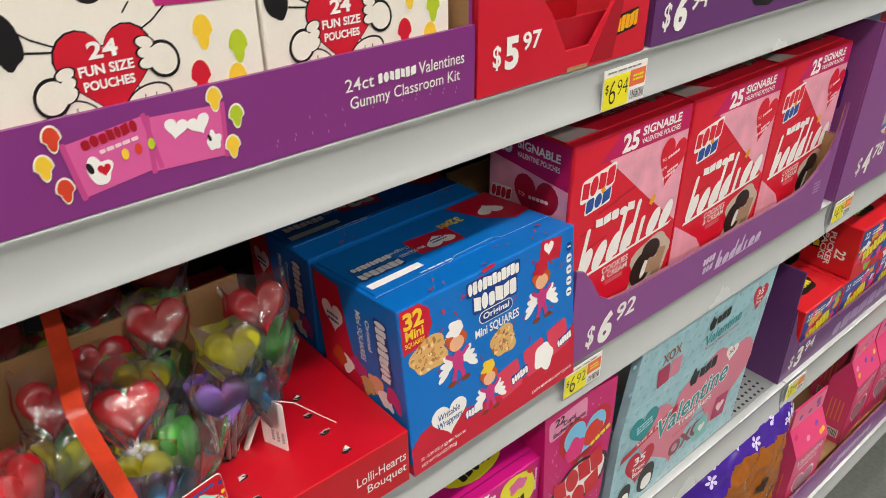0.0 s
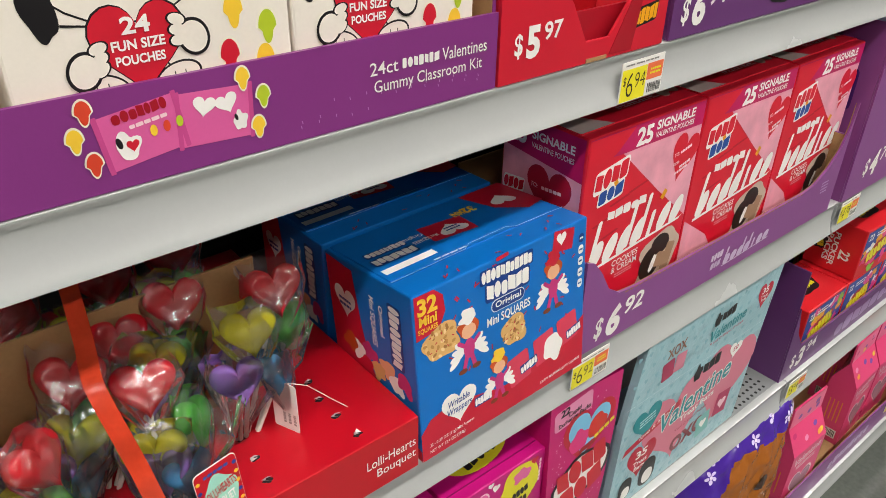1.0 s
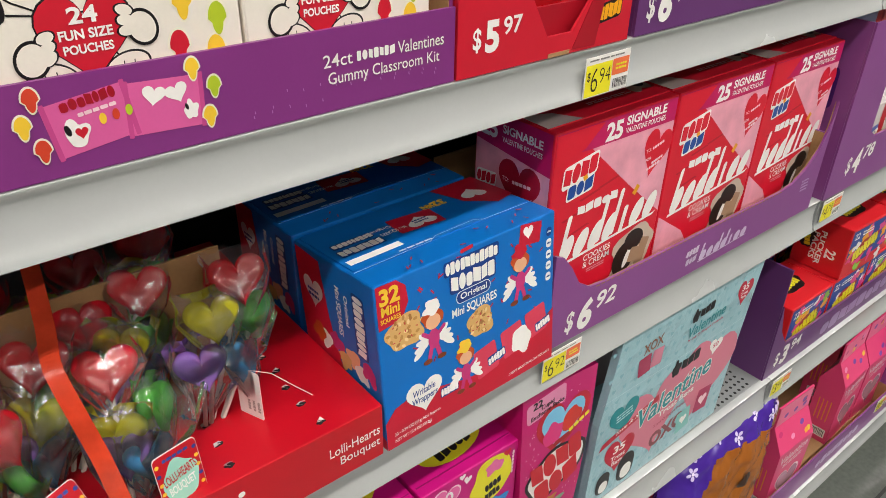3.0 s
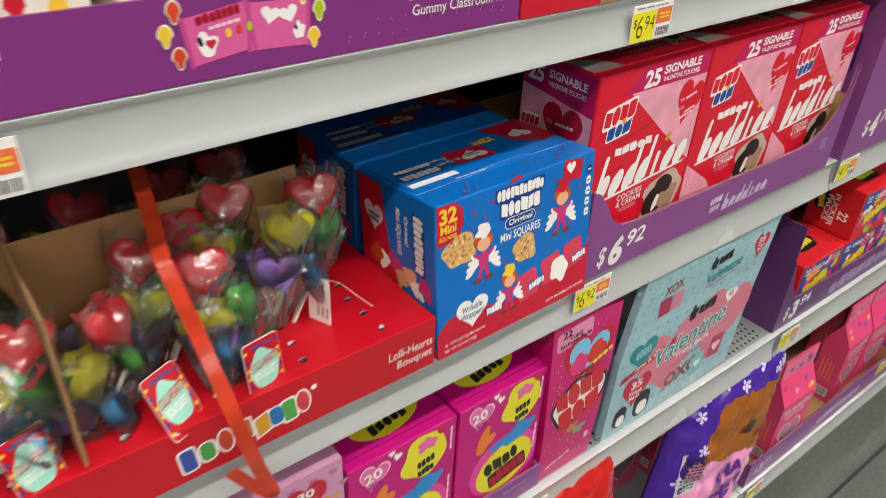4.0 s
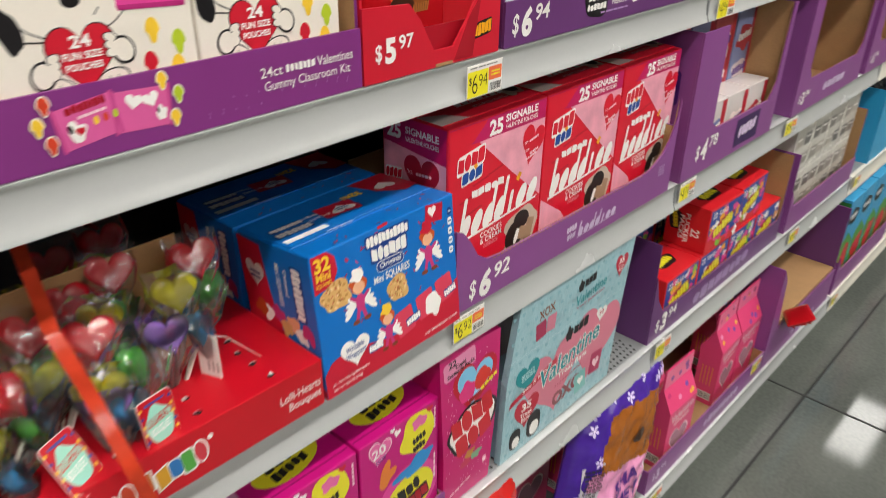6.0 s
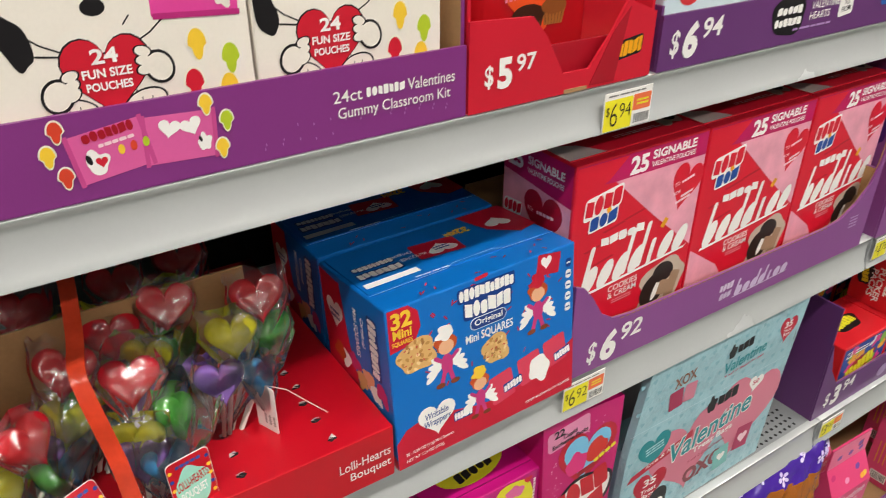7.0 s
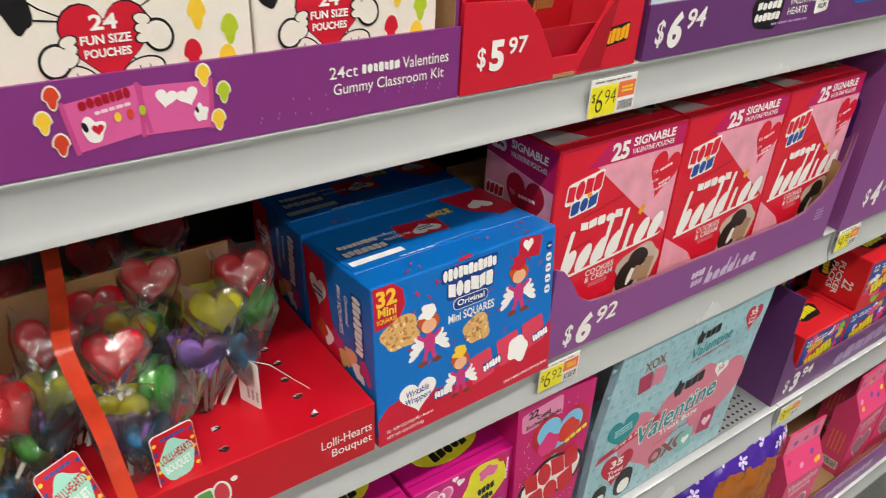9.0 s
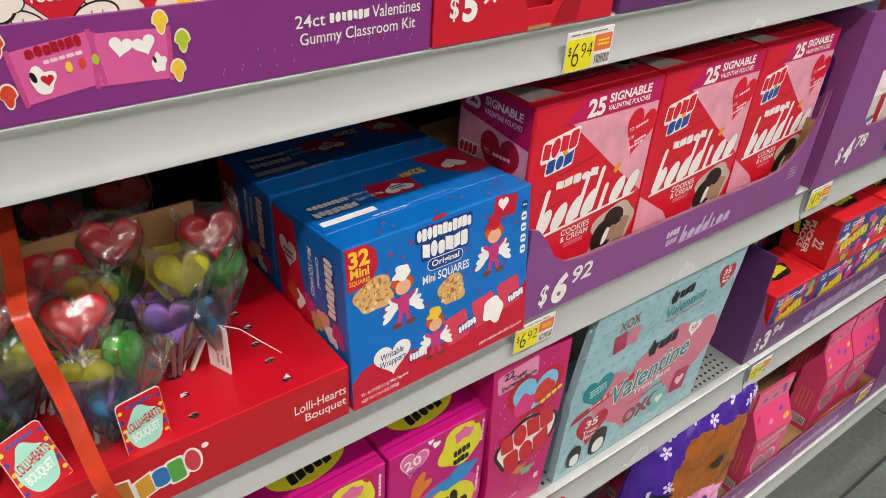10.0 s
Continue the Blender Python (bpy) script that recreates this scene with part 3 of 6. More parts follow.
part("bottom", solid(0.003, 0.201, 0.004, 0.2, 0, 0.003, 0), KRAFT, t)
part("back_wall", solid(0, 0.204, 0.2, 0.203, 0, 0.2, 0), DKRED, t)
part("torn_edge", solid(0.1, 0.126, -0.0006, 0.003, 0.0, 0.0035, 0), KRAFT, t, "torn bare card edge")
price(f, "5", "97", 0.035, 0.029, 0.0255, WHITE)
wordmark(f, 0.172, 0.03, 0.034, 0.014, 6, GOLD, 3, 8, 0.2, 3, edge=INKBLACK)
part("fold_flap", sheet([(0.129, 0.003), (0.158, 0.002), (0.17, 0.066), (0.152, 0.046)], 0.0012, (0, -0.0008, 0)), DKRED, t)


def cup_bag(x, lean):
    """A glossy upright sweet bag with a heart on it."""
    t = thing("sweet_bag", "glossy red sweet bag with an orange heart", "bag", (x, 0.03, 1.2905), lean, "sweet bags")
    bm = solid(0, 0.125, 0, 0.045, 0, 0.19, 0.014, 3)
    part("body", bm, gloss("b7171f"), t, "", True)
    f = Face(t, (0, -0.0005, -0.03))
    decal(f, "printed_heart", [heart(0.062, 0.122, 0.122, 0.128)], PEANUT, 1, "orange printed heart")
    for uu, vv, a in ((0.052, 0.084, 0.0175), (0.08, 0.09, 0.014)):
        cup = [(uu - a, vv + a * 0.35), (uu - a * 0.72, vv - a * 0.75), (uu + a * 0.72, vv - a * 0.75), (uu + a, vv + a * 0.35)]
        decal(f, "sweet_print", [cup], CHOC if uu < 0.06 else ink("a5622c"), 2)
        decal(f, "sweet_print", [ell(uu, vv + a * 0.35, a, a * 0.5)], ink("3a1a0c") if uu < 0.06 else ink("8a4a1e"), 3)
        decal(f, "cup_pleats", [[(uu + a * p, vv + a * 0.2), (uu + a * (p + 0.09), vv + a * 0.2), (uu + a * (p + 0.05) * 0.75, vv - a * 0.72), (uu + a * p * 0.75, vv - a * 0.72)] for p in (-0.8, -0.5, -0.2, 0.1, 0.4, 0.7)], ink("6b3518"), 2.5)
    text(f, "miniatures", 0.06, 0.112, 0.068, 0.0125, ink("f58cb4"), 3, 6, weight=0.03)
    decal(f, "dark_panel", [rrect(0.064, 0.128, 0.048, 0.009, 0.001, 4)], INKBLACK, 2)
    text(f, "PEANUT BUTTER CUPS", 0.064, 0.128, 0.044, 0.0055, GOLD, 3, 4)


cup_bag(0.497, 1)

t, f, _ = tray("purple_tray", "dark purple card tray of boxed gummy hearts", 0.683, 0.001, 1.287, 0.49, 0.28, box_front(0.49, 0.052), PURPLE3, back=0.1, side=0.06)
price(f, "6", "94", 0.041, 0.0255, 0.035, WHITE, skew=0.1)
decal(f, "logo_ground", [blob(0.19, 0.03, 0.029, 0.021, 5, 0.1)], INKBLACK, 2)
wordmark(f, 0.19, 0.035, 0.042, 0.009, 5, WHITE, 3, 0, 0, 4)
wordmark(f, 0.19, 0.023, 0.045, 0.009, 6, WHITE, 3, 0, 0, 5)
text(f, "VALENTINE", 0.252, 0.036, 0.05, 0.008, WHITE, 3, weight=0.01)
text(f, "HEARTS", 0.245, 0.025, 0.036, 0.008, WHITE, 3, weight=0.01)
decal(f, "gift_label", [rrect(0.292, 0.029, 0.026, 0.022, 0.003, 6)], WHITE, 2)
text(f, "TO:\nFROM:", 0.293, 0.029, 0.017, 0.013, INKBLACK, 3, 6)
bars(f, 0.235, 0.014, 0.07, 0.004, 1, ink("b58fc6"), 3, 0, 8)
decal(f, "blue_badge", [rrect(0.39, 0.028, 0.055, 0.014, 0.005)], ink("2d67b8"), 2)
bars(f, 0.39, 0.028, 0.04, 0.005, 1, WHITE, 3, 0, 9)
for k in range(4):
    t, f, s, top = carton("gummy_heart_box", "pale green and blue box of gummy hearts", "box", 0.69 + k * 0.119, 0.01, 1.2905, 0.112, 0.16, 0.19, ink("cfe3ea"), "gummy heart boxes")
    decal(f, "green_border", [[(0, 0.06), (0.03, 0.06), (0.02, 0.19), (0, 0.19)]], ink("86b944"), 1)
    decal(f, "leaf_print", [blob(0.05, 0.075, 0.02, 0.016, 3 + k, 0.5)], ink("2f9a4b"), 1)
    decal(f, "red_panel", [rrect(0.088, 0.11, 0.03, 0.1, 0.002, 6)], RED, 2)
    decal(f, "berry_print", [ell(0.034, 0.062, 0.014, 0.01)], ink("d33a3f"), 2)
    barcode(s, 0.13, 0.12, 0.05, 0.07, 1, 0, k)

# ---- middle deck: red tray of lollipop bouquets ----
CARDRED = ink("c60f22")
TORN = surface("torn_silver_card", "c9c2bd", 0.5, scale=200)
t = thing("lollipop_stand", "red card display base with punched holes for lollipops", "display stand", (-0.038, -0.013, 0.953), 0, "display trays")
part("base_box", solid(0, 0.42, 0, 0.36, 0.0, 0.060, 0.0012), CARDRED, t)
f, top = Face(t, (0.038, 0, 0)), Face(t, (0.038, 0.013, 0.060), (1, 0, 0), (0, 1, 0))
part("end_flap", solid(-0.0045, -0.0008, 0.001, 0.36, 0.0, 0.061, 0), KRAFT, t, "corrugated brown card end")
price(f, "1", "24", 0.0, 0.0225, 0.036, WHITE)
text(f, "Lolli-Hearts", 0.352, 0.0345, 0.052, 0.0105, WHITE, weight=0.004)
text(f, "Bouquet", 0.357, 0.0195, 0.042, 0.0125, WHITE, weight=0.004)
for c, kind, uu, vv in (("3a4fa0", "s", 0.127, 0.024), ("4f9a4a", "t", 0.1435, 0.027), ("c9472e", "o", 0.16, 0.028), ("b8752c", "y", 0.177, 0.031),
                        ("d8a02c", "z", 0.194, 0.026), ("2f74b6", "t", 0.207, 0.031), ("56a447", "s", 0.22, 0.029), ("cf3b48", "o", 0.2335, 0.032)):
    for loop in block(kind, 0.0165, 0.029):
        decal(f, "logo_ground", [moved(loop, uu, vv, 6)], WHITE, 2)
    for loop in block(kind, 0.0125, 0.0245):
        decal(f, "logo_block", [moved(loop, uu, vv, 6)], ink(c), 3)
decal(f, "registered_ring", [ell(0.245, 0.043, 0.003, 0.003)], WHITE, 3)
rnd = random.Random(5)
for hx in (0.007, 0.087, 0.167, 0.247, 0.327):
    for hy in (0.004, 0.031, 0.058, 0.084, 0.11):
        uu, vv = hx + rnd.uniform(-0.002, 0.003), hy + rnd.uniform(-0.002, 0.002)
        decal(top, "punched_hole", [blob(uu, vv, 0.0042, 0.0027, rnd.random(), 0.25)], HOLE, 1)
        bm = bmesh.new()
        vs = [bm.verts.new(top.at(uu + 0.0055 * math.cos(a * 1.25) * rnd.uniform(0.5, 1.1), vv + 0.004 * math.sin(a * 1.25) * rnd.uniform(0.5, 1.1), 2) + Vector((0, 0, rnd.uniform(0, 0.003)))) for a in range(5)]
        for a in range(3):
            bm.faces.new((vs[a], vs[a + 1], vs[a + 2]))
        part("torn_card", bm, TORN, t, "torn pale card round the hole")
BOARD = surface("divider_board", "9a744c", 0.85, vary=0.12, grain=0.1, scale=25, bump=0.1)
t = thing("card_divider", "brown corrugated card divider standing among lollipops", "divider", (0, 0, 1.013))
part("cross_panel", solid(0.0545, 0.0575, -0.008, 0.106, 0.0, 0.140, 0.0005), BOARD, t)
part("long_panel", solid(0.0, 0.302, 0.1066, 0.1096, 0.0, 0.136, 0.0005), BOARD, t)

CANDIES = {n: candy("candy_" + n, c, {"red": 0.08, "yellow": 0.2, "green": 0.16}.get(n, 0.14)) for n, c in (("red", "f42a3a"), ("yellow", "f7ee3e"), ("green", "78dc5c"), ("purple", "b48ae2"), ("blue", "4fb6f6"))}
STICK = surface("paper_stick", "e8e4da", 0.6)


def heart_pop(w, thick):
    """A plump heart: rounded rim and a domed face."""
    loop = heart(0, 0, w, w * 0.92, n=40)
    rings = ((0.0, 1.0), (0.4, 0.985), (0.75, 0.93), (0.95, 0.83), (1.0, 0.66), (0.86, 0.55), (0.8, 0.3))
    bm = bmesh.new()
    sides = []
    for sgn in (1, -1):
        layers = []
        for k, (dz, sc) in enumerate(rings):
            if k == 0 and sgn == -1:
                layers.append(sides[0][0])
                continue
            layers.append([bm.verts.new((p * sc, -sgn * dz * thick / 2, q * sc)) for p, q in loop])
        sides.append(layers)
        for a, b in zip(layers, layers[1:]):
            for i in range(40):
                j = (i + 1) % 40
                bm.faces.new((a[i], a[j], b[j], b[i]) if sgn == 1 else (a[j], a[i], b[i], b[j]))
        bm.faces.new(layers[-1] if sgn == 1 else layers[-1][::-1])
    bmesh.ops.recalc_face_normals(bm, faces=bm.faces[:])
    return bm


def rod(a, b, r, n=8):
    a, b = Vector(a), Vector(b)
    bm = bmesh.new()
    m = Matrix.Translation((a + b) / 2) @ (b - a).to_track_quat("Z", "Y").to_matrix().to_4x4()
    bmesh.ops.create_cone(bm, cap_ends=True, segments=n, radius1=r, radius2=r, depth=(b - a).length, matrix=m)
    return bm


def crumple(rings, seed, amount=0.004, n=40):
    """A crinkled film sleeve through rings of (x, y, z, rx, ry)."""
    bm, rows = bmesh.new(), []
    for k, (x, y, z, rx, ry) in enumerate(rings):
        row = []
        for i in range(n):
            a = 2 * math.pi * i / n
            p = Vector((x + rx * math.cos(a), y + ry * math.sin(a), z))
            d = noise.noise(p * 60 + Vector((seed, 0, 0))) * amount + noise.noise(p * 170 + Vector((0, seed, 0))) * amount * 0.5
            if k == len(rings) - 1:
                p.z += 0.010 * noise.noise(Vector((i * 0.7, seed, 0)))
            p += Vector((math.cos(a), math.sin(a), 0)) * d
            row.append(bm.verts.new(p))
        rows.append(row)
    for a, b in zip(rows, rows[1:]):
        for i in range(n):
            j = (i + 1) % n
            bm.faces.new((a[i], a[j], b[j], b[i]))
    return bm


ROYALDOT = ink("2e3f94")
MINT = ink("9fdcc8")


def hang_tag(parent, x, y, z, rz, tilt, w=0.036, h=0.058):
    """A printed swing tag with a white back."""
    m = pose(x, y, z, tilt, 0, rz)
    bm = sheet(rrect(0, 0, w, h, 0.004), 0.0006)
    me = bpy.data.meshes.new("swing_tag")
    bm.to_mesh(me)
    bm.free()
    me.materials.append(WHITE)
    o = new("swing_tag", me)
    o.parent, o.matrix_basis = parent, m
    tagged(o, "red swing tag with mint lettering panel")
    f = Face(o, (0, 0, 0))
    decal(f, "tag_print", [rrect(0, 0, w * 0.98, h * 0.98, 0.004)], CARDRED, 1)
    decal(f, "mint_panel", [blob(0, 0.0, w * 0.4, h * 0.34, 4, 0.12)], MINT, 2)
    for k in range(12):
        decal(f, "dot_print", [ell((-1 if k % 2 else 1) * w * 0.43, h * (0.36 - 0.145 * (k // 2)), 0.0018, 0.0018, n=10)], YELLOW if k % 3 else ROYALDOT, 2)
    text(f, "LOLLI-HEARTS", 0, 0.006, w * 0.76, 0.0085, CARDRED, 3, 8, weight=0.02)
    text(f, "BOUQUET", 0, -0.0055, w * 0.62, 0.009, WHITE, 3, 6, weight=0.02)
    text(f, "NET WT 1.76 OZ (50g)", 0, -h * 0.4, w * 0.8, 0.0042, WHITE, 3)
    bars(f, 0, h * 0.4, w * 0.6, 0.005, 1, ink("3a4fa0"), 3, 0, 3)
    return o


POPS = (("red", 0.055, 0.01, 0.131, -12, -30, 0), ("yellow", 0.025, 0.0, 0.113, -20, -10, 6), ("green", 0.059, 0.004, 0.097, 42, -6, 22),
        ("purple", 0.010, -0.004, 0.077, -22, -16, -4), ("blue", 0.043, -0.006, 0.066, 28, -12, 14))


def bouquet(x, y, lean, dz, rz, seed, tag=None, swing=0, tilt=0, fan=((0, 0),) * 5):
    """Five heart sweets on sticks in one gathered clear sleeve; lean: how far it tips back."""
    rnd = random.Random(seed)
    t = thing("lollipop_bouquet", "cellophane-wrapped bouquet of coloured heart lollipops in the red stand", "lollipops", (x, y, 1.004), rz, "lollipop bouquets")
    for k, (c, px, py, pz, yaw, tip_back, roll) in enumerate(POPS):
        px, pz = px + fan[k][0], pz + fan[k][1] - (0.013 if k == 1 and seed != 11 else 0)
        tip = Vector((px + rnd.uniform(-0.003, 0.003), py + lean * pz + rnd.uniform(-0.003, 0.003), pz + dz - 0.005 + rnd.uniform(-0.003, 0.003)))
        pop = part("lollipop", heart_pop({"red": 0.047, "yellow": 0.0445}.get(c, 0.043), 0.0135), CANDIES[c], t, "translucent %s heart lollipop" % c, True)
        pop.matrix_basis = Matrix.Translation(tip) @ Euler((radians(tip_back + tilt + rnd.uniform(-14, 6)), radians(roll + rnd.uniform(-9, 9)), radians(yaw + swing + rnd.uniform(-10, 10)))).to_matrix().to_4x4()
        foot = Vector((rnd.uniform(-0.003, 0.003), rnd.uniform(-0.003, 0.003), -0.03))
        part("stick", rod(foot, tip + (foot - tip).normalized() * 0.004, 0.002), STICK, pop, "white paper stick").matrix_basis = pop.matrix_basis.inverted()
        if k in (0, 1, 2, 4):
            bag = crumple([(0, 0, -0.03, 0.006, 0.004), (0, 0, -0.012, 0.0195, 0.0085), (0, 0, 0.004, 0.0275, 0.0105), (0, 0, 0.018, 0.0262, 0.008), (0, 0, 0.0285, 0.029, 0.002)], seed + k * 7, 0.0036, 18)
            part("wrapper", bag, FILM, pop, "clear crinkled cellophane")
    cone = crumple([(0, 0, 0.0, 0.007, 0.006), (0.003, 0, 0.022 + dz * 0.5, 0.009, 0.007), (0.011, lean * 0.042 - 0.002, 0.042 + dz * 0.8, 0.018, 0.011), (0.024, lean * 0.068, 0.068 + dz, 0.04, 0.016), (0.03, lean * 0.094, 0.094 + dz, 0.05, 0.018)], seed, 0.005, 34)
    part("sleeve", cone, FILM, t, "clear gathered cellophane sleeve")
    if tag:
        hang_tag(t, *tag)
    return t


bouquet(0.246, 0.06, 0.0, 0.0, 0, 11)
bouquet(0.17, 0.012, 0.28, -0.026, 0, 23, (0.036, -0.014, 0.027, 10, -8), fan=((-0.042, -0.006), (-0.015, -0.014), (-0.018, -0.004), (-0.005, -0.004), (-0.02, -0.003)))
bouquet(0.176, 0.08, 0.05, 0.002, 4, 53)
bouquet(0.052, 0.022, 0.1, -0.044, 4, 37, None, 50)
bouquet(0.088, 0.058, 0.12, -0.018, -6, 67, (0.047, -0.05, 0.026, 30, -32), fan=((0, 0), (0.022, 0), (0, 0), (0.01, 0), (0, 0)))
bouquet(0.132, 0.07, 0.1, -0.012, 3, 59)
bouquet(-0.014, 0.022, 0.0, -0.016, -4, 41, (0.04, -0.022, 0.026, 24, -18), 0, -32)
bouquet(-0.02, 0.085, 0.1, 0.0, 5, 71)
for bx, by, sd in ((0.22, 0.19, 5), (0.15, 0.18, 8), (0.07, 0.175, 9), (-0.02, 0.17, 12)):
    bouquet(bx, by, 0.1, -0.022, 12 - sd * 2, 80 + sd)
# a loose swing tag left on its thread beside an empty hole
t = thing("loose_swing_tag", "white-backed swing tag hanging on a clear thread", "tag", (0.286, 0.045, 1.038), -68)
part("tag_card", sheet(rrect(0, 0, 0.026, 0.052, 0.003), 0.0006), WHITE, t)
bars(Face(t, (0, 0, 0)), 0.004, -0.012, 0.012, 0.016, 3, ink("aaa49e"), 1, 90, 5)
cu = [Vector((0.0, 0.0, 0.026)), Vector((0.014, 0.014, 0.018)), Vector((0.022, 0.032, -0.006)), Vector((0.03, 0.05, -0.029))]
part("thread", rod(cu[0], cu[1], 0.0004, 5), STICK, t)
for a, b in zip(cu[1:], cu[2:]):
    part("thread", rod(a, b, 0.0004, 5), STICK, t)

# orange ribbon that hangs from the deck above and loops in front of the stand
RIB = surface("orange_ribbon", "cf4126", 0.22, vary=0.5, scale=35, bump=0.1)


def ribbon(points, width, thick=0.0007):
    bm, rows = bmesh.new(), []
    pts = [Vector(p) for p in points]
    for k, p in enumerate(pts):
        d = (pts[min(k + 1, len(pts) - 1)] - pts[max(k - 1, 0)]).normalized()
        side = d.cross(Vector((0.25, 1, 0.1))).normalized() * width / 2
        n = side.cross(d).normalized() * thick
        rows.append([bm.verts.new(q) for q in (p - side, p + side, p + side + n, p - side + n)])
    for a, b in zip(rows, rows[1:]):
        for i in range(4):
            bm.faces.new((a[i], a[(i + 1) % 4], b[(i + 1) % 4], b[i]))
    bm.faces.new(rows[0][::-1])
    bm.faces.new(rows[-1])
    bmesh.ops.recalc_face_normals(bm, faces=bm.faces[:])
    return bm


def smooth_path(keys, n=10):
    keys = [Vector(k) for k in keys]
    out = []
    for i in range(len(keys) - 1):
        p0, p1, p2, p3 = keys[max(i - 1, 0)], keys[i], keys[i + 1], keys[min(i + 2, len(keys) - 1)]
        for j in range(n):
            s = j / n
            out.append(0.5 * ((2 * p1) + (p2 - p0) * s + (2 * p0 - 5 * p1 + 4 * p2 - p3) * s * s + (3 * p1 - p0 - 3 * p2 + p3) * s ** 3))
    return out + [keys[-1]]


t = thing("hanging_ribbon", "thin glossy orange ribbon hanging in front of the lollipops", "ribbon", (0, 0, 0))
RUN = smooth_path([(0.17, 0.2, 1.25), (0.166, 0.13, 1.19), (0.158, 0.075, 1.155), (0.151, 0.042, 1.142), (0.1515, 0.028, 1.128), (0.155, 0.016, 1.104), (0.159, 0.004, 1.076), (0.161, -0.016, 1.05), (0.164, -0.032, 1.02), (0.175, -0.037, 0.962), (0.186, -0.037, 0.917), (0.174, -0.027, 0.925), (0.157, -0.022, 0.951)])
part("strip", ribbon(RUN[:91], 0.013), RIB, t, "upper run of the ribbon")
part("loop", ribbon(RUN[90:], 0.013), RIB, t, "folded lower end of the ribbon")

# ---- middle deck: blue treat boxes ----
DKBLUE, TAN, TREATRED = ink("123a86"), ink("dcae6c"), ink("c71a35")


